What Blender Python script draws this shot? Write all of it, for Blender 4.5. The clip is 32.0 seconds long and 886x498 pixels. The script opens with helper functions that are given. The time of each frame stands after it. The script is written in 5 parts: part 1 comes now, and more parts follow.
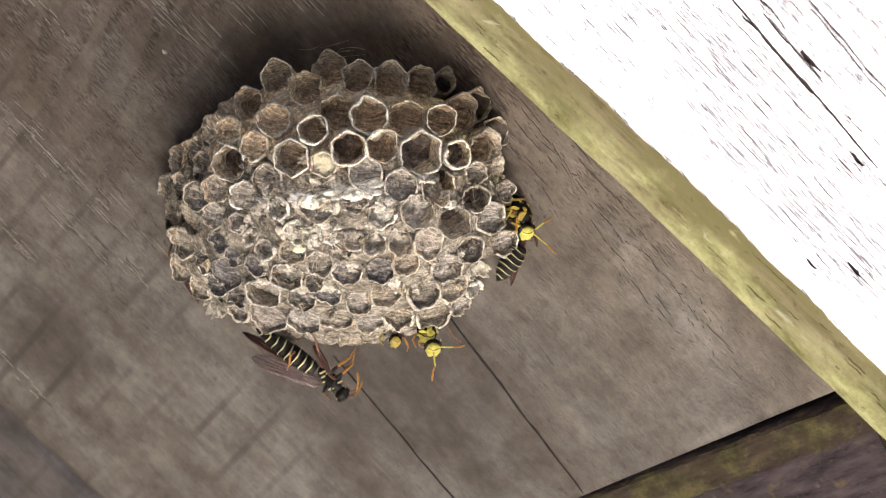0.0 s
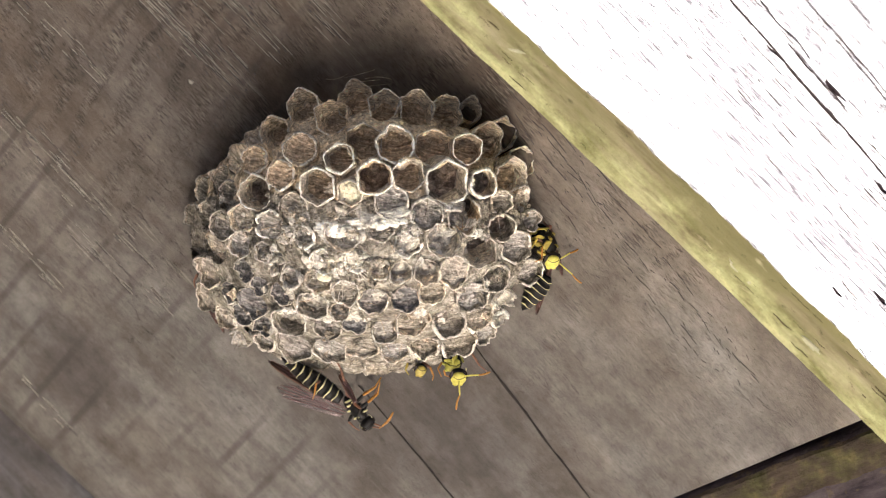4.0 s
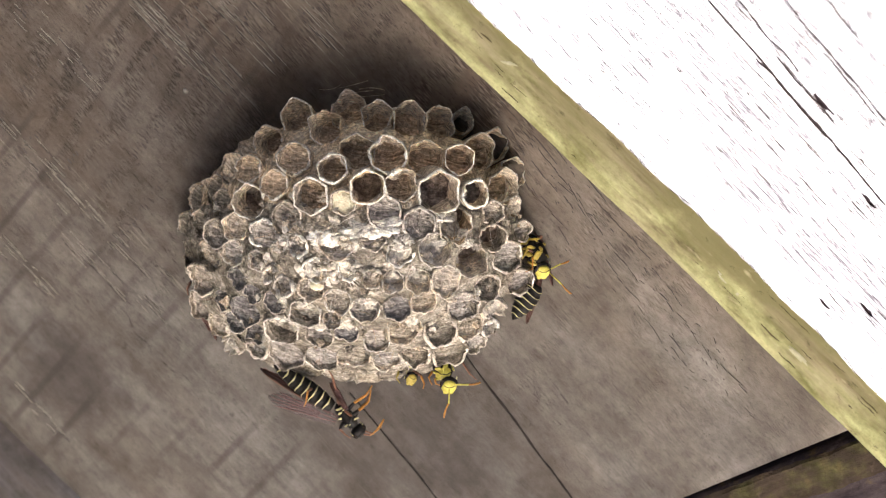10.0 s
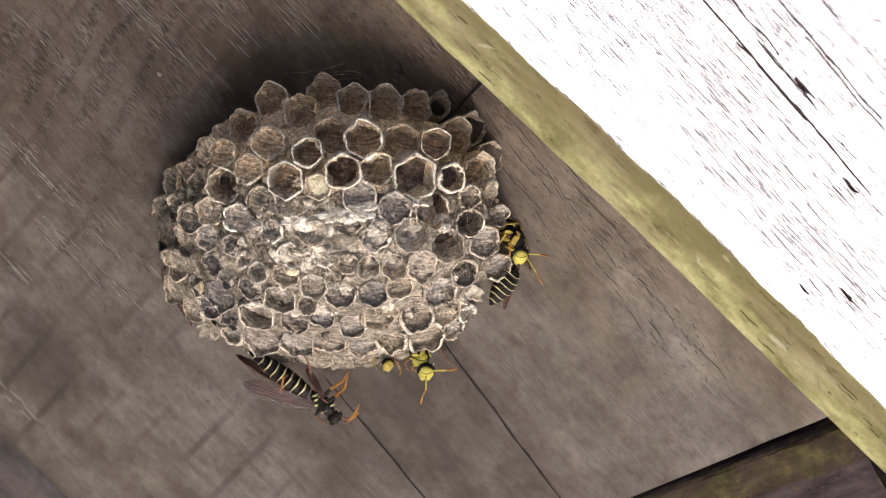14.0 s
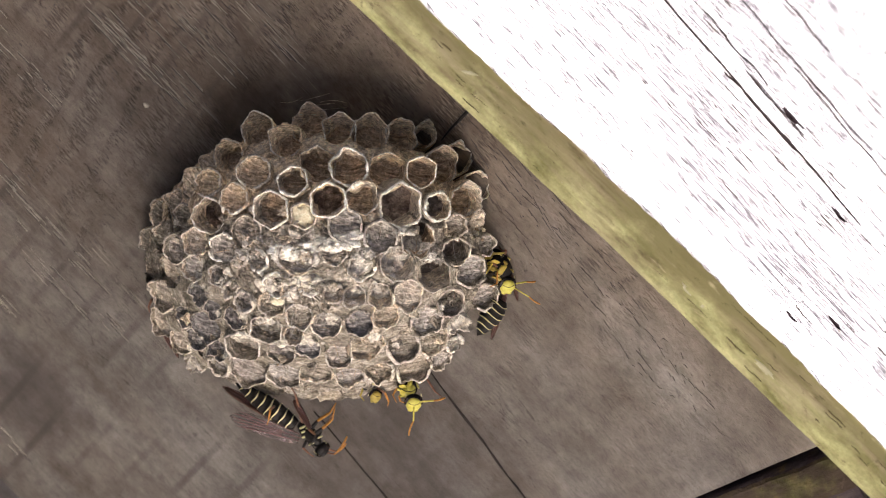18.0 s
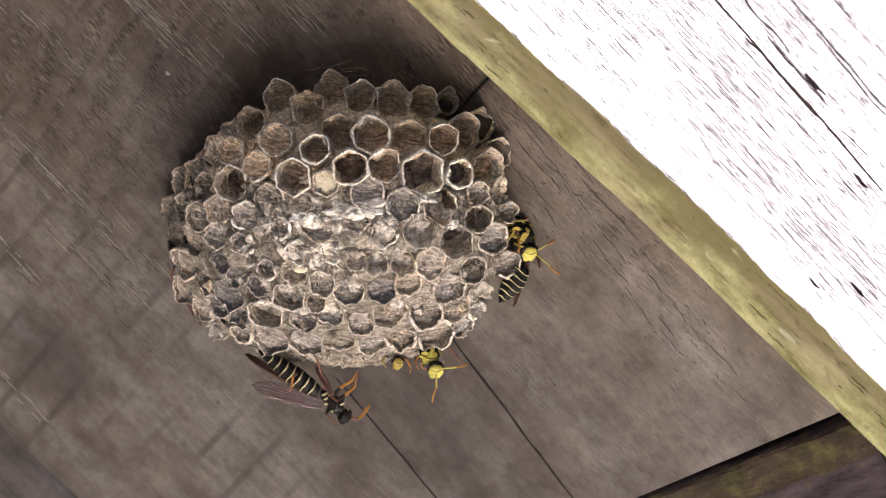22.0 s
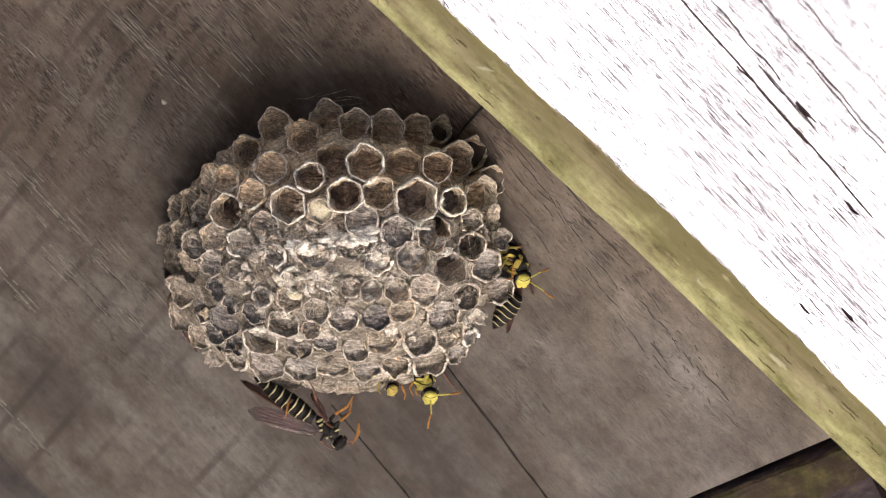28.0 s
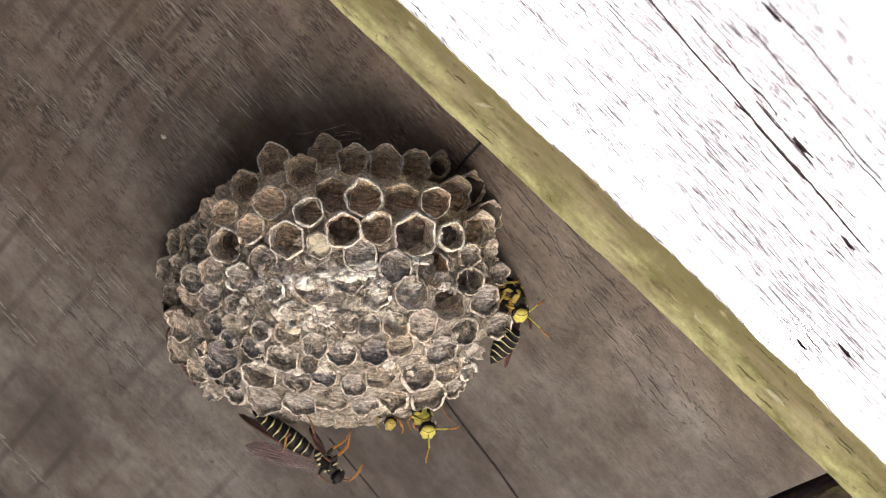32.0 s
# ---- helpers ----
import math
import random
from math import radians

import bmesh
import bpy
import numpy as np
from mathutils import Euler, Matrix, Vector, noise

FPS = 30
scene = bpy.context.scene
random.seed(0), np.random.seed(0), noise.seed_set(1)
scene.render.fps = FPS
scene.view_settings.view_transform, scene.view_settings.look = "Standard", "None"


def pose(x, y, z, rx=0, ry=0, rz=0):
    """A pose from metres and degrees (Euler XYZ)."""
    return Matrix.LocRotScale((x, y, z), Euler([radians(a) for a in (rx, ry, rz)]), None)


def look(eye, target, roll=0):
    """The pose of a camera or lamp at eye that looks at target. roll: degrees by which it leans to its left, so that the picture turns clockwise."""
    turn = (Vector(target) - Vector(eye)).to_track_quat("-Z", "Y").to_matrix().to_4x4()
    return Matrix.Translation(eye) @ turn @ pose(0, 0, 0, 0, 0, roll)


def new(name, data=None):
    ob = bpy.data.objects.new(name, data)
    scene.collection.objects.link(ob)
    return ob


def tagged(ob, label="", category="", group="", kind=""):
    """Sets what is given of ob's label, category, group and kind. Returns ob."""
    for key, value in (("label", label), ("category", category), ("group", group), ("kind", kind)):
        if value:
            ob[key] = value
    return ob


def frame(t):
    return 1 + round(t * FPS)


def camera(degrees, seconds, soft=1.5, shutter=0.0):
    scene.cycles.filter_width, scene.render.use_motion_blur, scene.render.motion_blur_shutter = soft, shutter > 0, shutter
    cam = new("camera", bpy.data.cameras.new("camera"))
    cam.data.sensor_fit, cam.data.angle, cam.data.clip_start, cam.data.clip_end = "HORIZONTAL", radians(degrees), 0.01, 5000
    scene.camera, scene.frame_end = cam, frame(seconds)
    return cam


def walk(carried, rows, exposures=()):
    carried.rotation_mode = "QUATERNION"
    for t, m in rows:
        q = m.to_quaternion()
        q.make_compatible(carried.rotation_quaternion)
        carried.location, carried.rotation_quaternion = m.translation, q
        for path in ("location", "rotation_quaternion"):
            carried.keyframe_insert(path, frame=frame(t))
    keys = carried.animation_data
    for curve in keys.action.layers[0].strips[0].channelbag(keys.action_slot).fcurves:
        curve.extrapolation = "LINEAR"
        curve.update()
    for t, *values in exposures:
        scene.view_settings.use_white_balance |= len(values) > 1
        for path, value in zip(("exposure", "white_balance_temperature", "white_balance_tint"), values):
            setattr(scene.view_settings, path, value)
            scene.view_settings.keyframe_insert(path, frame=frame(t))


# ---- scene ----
EXPOSURE = 2.62
# The camera is held in front of the nest and only turns and drifts a little.
cam = camera(22.0, 32.0, soft=1.0, shutter=0.5)
cam.data.dof.use_dof, cam.data.dof.focus_distance, cam.data.dof.aperture_fstop = True, 0.353, 34.0
TURN_A, TILT = radians(43.6), radians(28.0)
AHEAD = Vector((0, math.sin(TILT), math.cos(TILT)))
LEAN = Vector((0, -math.cos(TILT), math.sin(TILT)))
SIDE = Vector((math.cos(TURN_A), 0, 0)) + LEAN * math.sin(TURN_A)
RISE = Vector((-math.sin(TURN_A), 0, 0)) + LEAN * math.cos(TURN_A)
CENTRE = Vector((0, 0, 2.1))
# axes of the nest: x and y across its face, z out of its face
FACE = Matrix.Translation(CENTRE) @ Matrix((SIDE, RISE, -AHEAD)).transposed().to_4x4()
FAR = 0.35075
# seconds, turn up, turn left, roll (degrees), back, right, up (mm)
ROWS = [
    (0, -1.846, -0.468, -0.183, 1.51, -1.28, 4.02),
    (0.5, -1.942, -0.384, -0.202, 2.25, -1.65, 3.87),
    (1, -2.073, -0.34, -0.231, 2.41, -2.2, 4.06),
    (1.5, -2.159, -0.255, -0.217, 2.34, -2.4, 4.05),
    (2, -2.061, -0.181, -0.18, 2.08, -2.58, 3.02),
    (2.5, -2.152, -0.07, -0.204, 2.41, -2.3, 3.52),
    (3, -1.853, -0.029, -0.15, 2.24, -2.36, 4.09),
    (3.5, -1.316, 0, -0.175, 2.12, -2.24, 3.94),
    (4, -0.959, 0.013, -0.192, 2.03, -2.3, 3.04),
    (4.5, -1.042, 0.016, -0.173, 2.07, -2.27, 3.99),
    (6.5, -0.689, -0.146, -0.066, 1.98, -3.11, 3.38),
    (7, -0.708, -0.212, -0.09, 2.82, -3.29, 3.44),
    (7.5, -0.752, -0.158, -0.006, 3.56, -2.75, 3.76),
    (8, -0.833, -0.295, 0.004, 4.56, -3.36, 3.52),
    (8.5, -1.073, -0.267, 0.042, 5.5, -3.02, 3.41),
    (9, -1.157, -0.32, 0.058, 5.42, -3.25, 3.11),
    (9.5, -0.832, -0.313, 0.069, 5.75, -3.13, 2.23),
    (10, -0.74, -0.3, 0.181, 5.45, -2.98, 3.23),
    (10.5, -0.485, -0.484, 0.152, 5.19, -3.33, 3.01),
    (11, -0.285, -0.502, 0.099, 5.59, -2.12, 2.72),
    (11.5, -0.185, -0.724, 0.225, 5.36, -2.13, 2.73),
    (12, -0.298, -0.84, 0.174, 6.12, -1.9, 3.42),
    (12.5, -0.519, -0.771, 0.244, 5.19, -1.68, 4.23),
    (13, -0.624, -0.719, 0.244, 3.93, -1.67, 3.03),
    (13.5, -1.194, -0.698, 0.173, 2.84, -1.78, 3.65),
    (15.5, -0.084, -0.241, 0.199, -0.1, 0.51, -0.68),
    (16, 0.282, -0.252, 0.139, 0.26, 1.12, -0.16),
    (16.5, 0.243, -0.286, 0.053, 0.19, 1.64, 0.19),
    (17, 0.255, -0.315, -0.031, 0.48, 2.16, -0.54),
    (17.5, 0.2, -0.468, -0.044, 0.23, 1.75, -0.44),
    (18, 0.208, -0.451, 0.009, 0.53, 1.9, -0.44),
    (18.5, 0.162, -0.55, -0.002, 0.4, 1.3, -0.12),
    (19, 0.125, -0.449, 0.029, 0.78, 1.93, 0.14),
    (19.5, 0.265, -0.477, -0.043, 0.9, 1.71, -0.79),
    (20, 0.202, -0.425, -0.121, 1.02, 1.67, -0.72),
    (20.5, -0.006, -0.368, -0.129, 1.27, 1.31, -0.5),
    (21, -0.282, -0.27, -0.127, 1.27, 1.11, -0.53),
    (21.5, -0.688, -0.158, -0.074, 1.06, 1.06, 0.02),
    (22, -0.637, -0.084, -0.125, 0.85, 0.72, -0.32),
    (22.5, -0.078, 0.076, -0.153, 0.31, 0.88, -0.39),
    (23, 0.047, 0.104, -0.102, 0.18, 0.65, -0.34),
    (23.5, 0.121, 0.058, -0.043, -0.01, 0.36, -0.76),
    (24, 0.266, 0.062, -0.108, -0.01, 0.38, -1.29),
    (24.5, 0.176, 0.046, -0.009, 0.3, 0.59, -0.33),
    (25, 0.081, -0.027, -0.012, 0.91, 0.66, 0.21),
    (25.5, -0.046, -0.101, -0.098, 1.59, 0.69, 0.82),
    (27.5, 0.06, -0.185, -0.183, 3.09, 0.98, -0.34),
    (28, 0.096, -0.137, -0.221, 3.73, 1.35, -0.64),
    (28.5, 0.153, -0.192, -0.272, 3.8, 1.1, -1.33),
    (29, -0.082, -0.209, -0.237, 4.31, 1.07, -0.8),
    (29.5, -0.141, -0.283, -0.21, 4.34, 0.68, -0.85),
    (30, -0.031, -0.275, -0.164, 4.24, 0.74, -0.41),
    (30.5, 0.212, -0.244, -0.193, 4.93, 1, -0.35),
    (31, 0.475, -0.14, -0.158, 4.86, 1.66, -0.28),
    (31.5, 0.726, -0.226, -0.131, 4.69, 1.09, -0.08),
    (32, 0.812, -0.211, -0.109, 4.83, 1.18, 0.35),
]
walk(cam, [(t, FACE @ pose(tx / 1000, ty / 1000, FAR + d / 1000) @ (pose(0, 0, 0, 0, 0, roll) @ pose(0, 0, 0, 0, yaw) @ pose(0, 0, 0, pitch)))
           for t, pitch, yaw, roll, d, tx, ty in ROWS], exposures=[(t, EXPOSURE + more, 6500, tint) for t, more, tint in ((0.0, 0.36, 15), (4.0, 0.50, 15), (9.0, 0.48, 17), (11.0, 0.45, 17), (12.0, 0.30, 15), (13.0, 0.22, 18), (16.0, 0.18, 19), (23.0, 0.10, 22), (32.0, 0.11, 18))])

# ---- light: clear day, sun on the outer side of the fascia, everything below the roof edge in shade ----
SUN_HIGH, SUN_WAY = radians(26), radians(47)  # height, and turn from the fascia towards the west
world = bpy.data.worlds.new("sky")
scene.world = world
world.use_nodes = True
wn = world.node_tree
sky = wn.nodes.new("ShaderNodeTexSky")
sky.sky_type, sky.sun_disc, sky.sun_elevation, sky.sun_rotation = "NISHITA", False, SUN_HIGH, math.pi + SUN_WAY
wn.links.new(sky.outputs[0], wn.nodes["Background"].inputs[0])
wn.nodes["Background"].inputs[1].default_value = 0.10
lamp = bpy.data.lights.new("sun", "SUN")
lamp.energy, lamp.angle, lamp.color = 4.0, radians(0.5), (1.0, 0.95, 0.87)
new("sun", lamp).matrix_world = look((-math.sin(SUN_WAY) * math.cos(SUN_HIGH), -math.cos(SUN_WAY) * math.cos(SUN_HIGH), math.sin(SUN_HIGH)), (0, 0, 0))


# ---- materials ----
def material(name, rough=0.8, spec=0.3):
    m = bpy.data.materials.new(name)
    m.use_nodes = True
    b = m.node_tree.nodes["Principled BSDF"]
    b.inputs["Roughness"].default_value = rough
    b.inputs["Specular IOR Level"].default_value = spec
    return m, m.node_tree, b


def link(nt, a, b):
    nt.links.new(a, b)


def coords(nt, scale=(1, 1, 1), turn=0.0):
    tc = nt.nodes.new("ShaderNodeTexCoord")
    mp = nt.nodes.new("ShaderNodeMapping")
    mp.vector_type = "POINT"
    mp.inputs["Scale"].default_value = scale
    if turn:
        first = nt.nodes.new("ShaderNodeMapping")
        first.inputs["Rotation"].default_value = turn if isinstance(turn, tuple) else (0, 0, turn)
        link(nt, tc.outputs["Object"], first.inputs[0])
        link(nt, first.outputs[0], mp.inputs[0])
    else:
        link(nt, tc.outputs["Object"], mp.inputs[0])
    return mp.outputs[0]


def cloud(nt, vec, scale=1.0, detail=4.0, rough=0.6, warp=0.0):
    n = nt.nodes.new("ShaderNodeTexNoise")
    n.inputs["Scale"].default_value, n.inputs["Detail"].default_value = scale, detail
    n.inputs["Roughness"].default_value, n.inputs["Distortion"].default_value = rough, warp
    link(nt, vec, n.inputs["Vector"])
    return n.outputs[0]


def ramp(nt, fac, stops):
    r = nt.nodes.new("ShaderNodeValToRGB")
    els = r.color_ramp.elements
    while len(els) < len(stops):
        els.new(0.5)
    for el, (at, col) in zip(els, stops):
        el.position = at
        el.color = (*col, 1) if len(col) == 3 else (col[0], col[0], col[0], 1)
    link(nt, fac, r.inputs[0])
    return r.outputs[0]


def mixed(nt, fac, a, b, mode="MIX"):
    m = nt.nodes.new("ShaderNodeMix")
    m.data_type, m.blend_type = "RGBA", mode
    for sock, val in ((m.inputs[0], fac), (m.inputs[6], a), (m.inputs[7], b)):
        if isinstance(val, (int, float)):
            sock.default_value = val
        elif isinstance(val, tuple):
            sock.default_value = (*val, 1)
        else:
            link(nt, val, sock)
    return m.outputs[2]


def times(nt, a, b, op="MULTIPLY"):
    m = nt.nodes.new("ShaderNodeMath")
    m.operation = op
    for sock, val in zip(m.inputs, (a, b)):
        if isinstance(val, (int, float)):
            sock.default_value = val
        else:
            link(nt, val, sock)
    return m.outputs[0]


def bumped(nt, b, height, strength, distance):
    n = nt.nodes.new("ShaderNodeBump")
    n.inputs["Strength"].default_value, n.inputs["Distance"].default_value = strength, distance
    link(nt, height, n.inputs["Height"])
    link(nt, n.outputs[0], b.inputs["Normal"])


def random_of(nt):
    return nt.nodes.new("ShaderNodeObjectInfo").outputs["Random"]


def soffit_wood(name, light, dark, turn):
    m, nt, b = material(name, 0.85, 0.2)
    grain = cloud(nt, coords(nt, (40, 1100, 40), turn), 1, 5, 0.65, 0.4)
    broad = cloud(nt, coords(nt, (14, 60, 14), turn), 1, 3, 0.55)
    col = mixed(nt, ramp(nt, grain, [(0.3, (0.0,)), (0.7, (1.0,))]), dark, light)
    mottle = cloud(nt, coords(nt, (420, 620, 420), turn), 1, 6, 0.78)
    col = mixed(nt, 0.46, col, ramp(nt, mottle, [(0.36, (0.6, 0.58, 0.56)), (0.64, (1.28, 1.28, 1.26))]), "MULTIPLY")
    # brown patches where damp has stained the board
    stain = ramp(nt, broad, [(0.42, (0.0,)), (0.62, (1.0,))])
    col = mixed(nt, times(nt, stain, 0.5), col, (0.110, 0.085, 0.063))
    spots = ramp(nt, cloud(nt, coords(nt, (30, 34, 30), turn), 1, 3, 0.6), [(0.56, (0.0,)), (0.68, (1.0,))])
    col = mixed(nt, times(nt, spots, 0.4), col, (0.065, 0.054, 0.05))
    # browner, darker, rougher towards one end of the board, greyer and smoother at the other
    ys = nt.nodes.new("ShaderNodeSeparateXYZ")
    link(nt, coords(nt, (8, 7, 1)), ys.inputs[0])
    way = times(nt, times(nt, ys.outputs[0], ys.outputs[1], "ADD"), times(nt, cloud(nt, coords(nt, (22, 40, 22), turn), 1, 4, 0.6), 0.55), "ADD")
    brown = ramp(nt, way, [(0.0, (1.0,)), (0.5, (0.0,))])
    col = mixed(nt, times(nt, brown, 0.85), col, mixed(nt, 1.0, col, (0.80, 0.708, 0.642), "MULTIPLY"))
    # short dark pores along the grain
    pores = ramp(nt, cloud(nt, coords(nt, (760, 3200, 760), turn), 1, 3, 0.6), [(0.55, (0.0,)), (0.66, (1.0,))])
    where = ramp(nt, cloud(nt, coords(nt, (30, 40, 30), turn), 1, 3, 0.55), [(0.42, (0.1,)), (0.58, (1.0,))])
    col = mixed(nt, times(nt, times(nt, times(nt, pores, where), times(nt, times(nt, brown, 0.6), 0.4, "ADD")), 0.58), col, (0.035, 0.028, 0.024))
    # short torn ticks along the grain, in rows where each stroke of the saw ended
    tick = cloud(nt, coords(nt, (620, 3900, 620), turn), 1, 3, 0.55, 0.3)
    stroke = nt.nodes.new("ShaderNodeTexWave")
    stroke.bands_direction = "X"
    stroke.inputs["Scale"].default_value, stroke.inputs["Distortion"].default_value = 1.0, 9.0
    stroke.inputs["Detail Scale"].default_value = 1.4
    link(nt, coords(nt, (52, 30, 1), turn + 0.18), stroke.inputs["Vector"])
    rows = times(nt, ramp(nt, stroke.outputs["Fac"], [(0.45, (0.0,)), (0.85, (1.0,))]), times(nt, ramp(nt, cloud(nt, coords(nt, (60, 60, 60)), 1, 3, 0.6), [(0.40, (0.0,)), (0.58, (1.0,))]), times(nt, times(nt, brown, 0.75), 0.25, "ADD")))
    hatch = times(nt, rows, ramp(nt, tick, [(0.52, (0.0,)), (0.60, (1.0,))]))
    col = mixed(nt, times(nt, hatch, 0.66), col, (0.045, 0.036, 0.032))
    col = mixed(nt, times(nt, times(nt, rows, ramp(nt, tick, [(0.38, (1.0,)), (0.45, (0.0,))])), 0.32), col, (0.30, 0.27, 0.23))
    # torn shallow pits and short broken lines over the whole board
    torn = ramp(nt, cloud(nt, coords(nt, (260, 900, 260), turn), 1, 5, 0.72, 1.2), [(0.60, (0.0,)), (0.70, (1.0,))])
    tornmask = ramp(nt, cloud(nt, coords(nt, (34, 90, 34), turn), 1, 3, 0.6), [(0.46, (0.0,)), (0.60, (1.0,))])
    torn = times(nt, torn, tornmask)
    col = mixed(nt, times(nt, torn, 0.62), col, (0.045, 0.038, 0.034))
    cloudy = cloud(nt, coords(nt, (120, 150, 120), turn), 1, 4, 0.6)
    col = mixed(nt, 0.8, col, ramp(nt, cloudy, [(0.34, (0.64, 0.62, 0.60)), (0.66, (1.30, 1.30, 1.30))]), "MULTIPLY")
    # pale raised fibres in streaks
    fib = ramp(nt, cloud(nt, coords(nt, (110, 2600, 110), turn), 1, 3, 0.6), [(0.58, (0.0,)), (0.68, (1.0,))])
    lane = ramp(nt, cloud(nt, coords(nt, (11, 95, 11), turn), 1, 2, 0.4), [(0.60, (0.0,)), (0.70, (1.0,))])
    col = mixed(nt, times(nt, times(nt, fib, lane), 0.65), col, (0.36, 0.325, 0.27))
    # faint saw marks across the grain
    saw = nt.nodes.new("ShaderNodeTexWave")
    saw.bands_direction = "X"
    saw.inputs["Scale"].default_value, saw.inputs["Distortion"].default_value = 1.0, 0.9
    saw.inputs["Detail Scale"].default_value = 2.0
    saw.inputs["Phase Offset"].default_value = -1.57
    link(nt, coords(nt, (39.3, 4, 1)), saw.inputs["Vector"])
    cut = ramp(nt, saw.outputs["Fac"], [(0.90, (0.0,)), (0.995, (1.0,))])
    cutmask = ramp(nt, cloud(nt, coords(nt, (26, 40, 26)), 1, 3, 0.6), [(0.40, (0.0,)), (0.60, (1.0,))])
    col = mixed(nt, times(nt, times(nt, cut, times(nt, cutmask, ramp(nt, times(nt, ys.outputs[1], ys.outputs[0], "SUBTRACT"), [(0.15, (0.0,)), (0.5, (1.0,))]))), 0.62), col, (0.068, 0.057, 0.050))
    # dark blotches with soft uneven outlines, one of them painting in the nest's shade
    for bx, by, inner, outer, deep in BLOTCHES:
        far = nt.nodes.new("ShaderNodeVectorMath")
        far.operation = "DISTANCE"
        link(nt, coords(nt, (1, 1, 0)), far.inputs[0])
        far.inputs[1].default_value = (bx, by, 0)
        edge = times(nt, far.outputs["Value"], times(nt, times(nt, cloud(nt, coords(nt, (150, 150, 150)), 1, 5, 0.65), 0.5, "SUBTRACT"), outer * 1.3), "ADD")
        col = mixed(nt, times(nt, ramp(nt, times(nt, edge, 10.0), [(inner * 10, (1.0,)), (outer * 10, (0.0,))]), deep), col, (0.055, 0.043, 0.038))
    # strip along the outer edge lightened in colour, making up for weak light beside the fascia
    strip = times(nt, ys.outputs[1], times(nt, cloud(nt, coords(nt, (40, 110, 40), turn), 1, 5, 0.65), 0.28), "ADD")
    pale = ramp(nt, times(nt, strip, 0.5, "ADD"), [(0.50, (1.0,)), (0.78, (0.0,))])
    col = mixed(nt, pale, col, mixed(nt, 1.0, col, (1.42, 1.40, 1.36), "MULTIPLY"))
    link(nt, col, b.inputs["Base Color"])
    bumped(nt, b, times(nt, times(nt, times(nt, grain, 0.3), mottle, "ADD"), times(nt, times(nt, hatch, 0.7), times(nt, torn, 0.5), "ADD"), "SUBTRACT"), 0.75, 0.0006)
    return m


EDGE_HEIGHT = 2.08864


def painted_wood(name):
    # chalky white paint over grey wood: bare, dark slits along the grain
    m, nt, b = material(name, 0.8, 0.25)
    turn = (0, radians(-9), 0)
    tone = cloud(nt, coords(nt, (70, 70, 460), turn), 1, 5, 0.68)
    col = ramp(nt, tone, [(0.28, (0.14, 0.138, 0.142)), (0.46, (0.52, 0.515, 0.515)), (0.66, (0.70, 0.69, 0.69))])
    slit = cloud(nt, coords(nt, (230, 230, 3300), turn), 1, 4, 0.68, 0.4)
    high = nt.nodes.new("ShaderNodeSeparateXYZ")
    link(nt, coords(nt), high.inputs[0])
    weather = ramp(nt, times(nt, high.outputs[2], EDGE_HEIGHT, "SUBTRACT"), [(0.0, (0.0,)), (0.035, (1.0,))])
    where = times(nt, cloud(nt, coords(nt, (22, 22, 70), turn), 1, 2, 0.5), times(nt, times(nt, weather, 0.34), 0.26, "SUBTRACT"), "ADD")
    cut = ramp(nt, times(nt, slit, times(nt, where, 0.12), "ADD"), [(0.583, (0.0,)), (0.618, (1.0,))])
    col = mixed(nt, cut, col, (0.03, 0.026, 0.028))
    fine = cloud(nt, coords(nt, (420, 420, 5200), turn), 1, 3, 0.65)
    thin = ramp(nt, times(nt, fine, times(nt, where, 0.12), "ADD"), [(0.572, (0.0,)), (0.618, (1.0,))])
    col = mixed(nt, times(nt, thin, 0.9), col, (0.05, 0.045, 0.05))
    # worn grey patches where the paint has gone thin
    worn = ramp(nt, cloud(nt, coords(nt, (50, 50, 420), turn), 1, 5, 0.72), [(0.56, (0.0,)), (0.73, (1.0,))])
    col = mixed(nt, times(nt, worn, 0.66), col, (0.075, 0.07, 0.075))
    link(nt, col, b.inputs["Base Color"])
    bumped(nt, b, times(nt, slit, cut, "SUBTRACT"), 0.6, 0.0006)
    return m


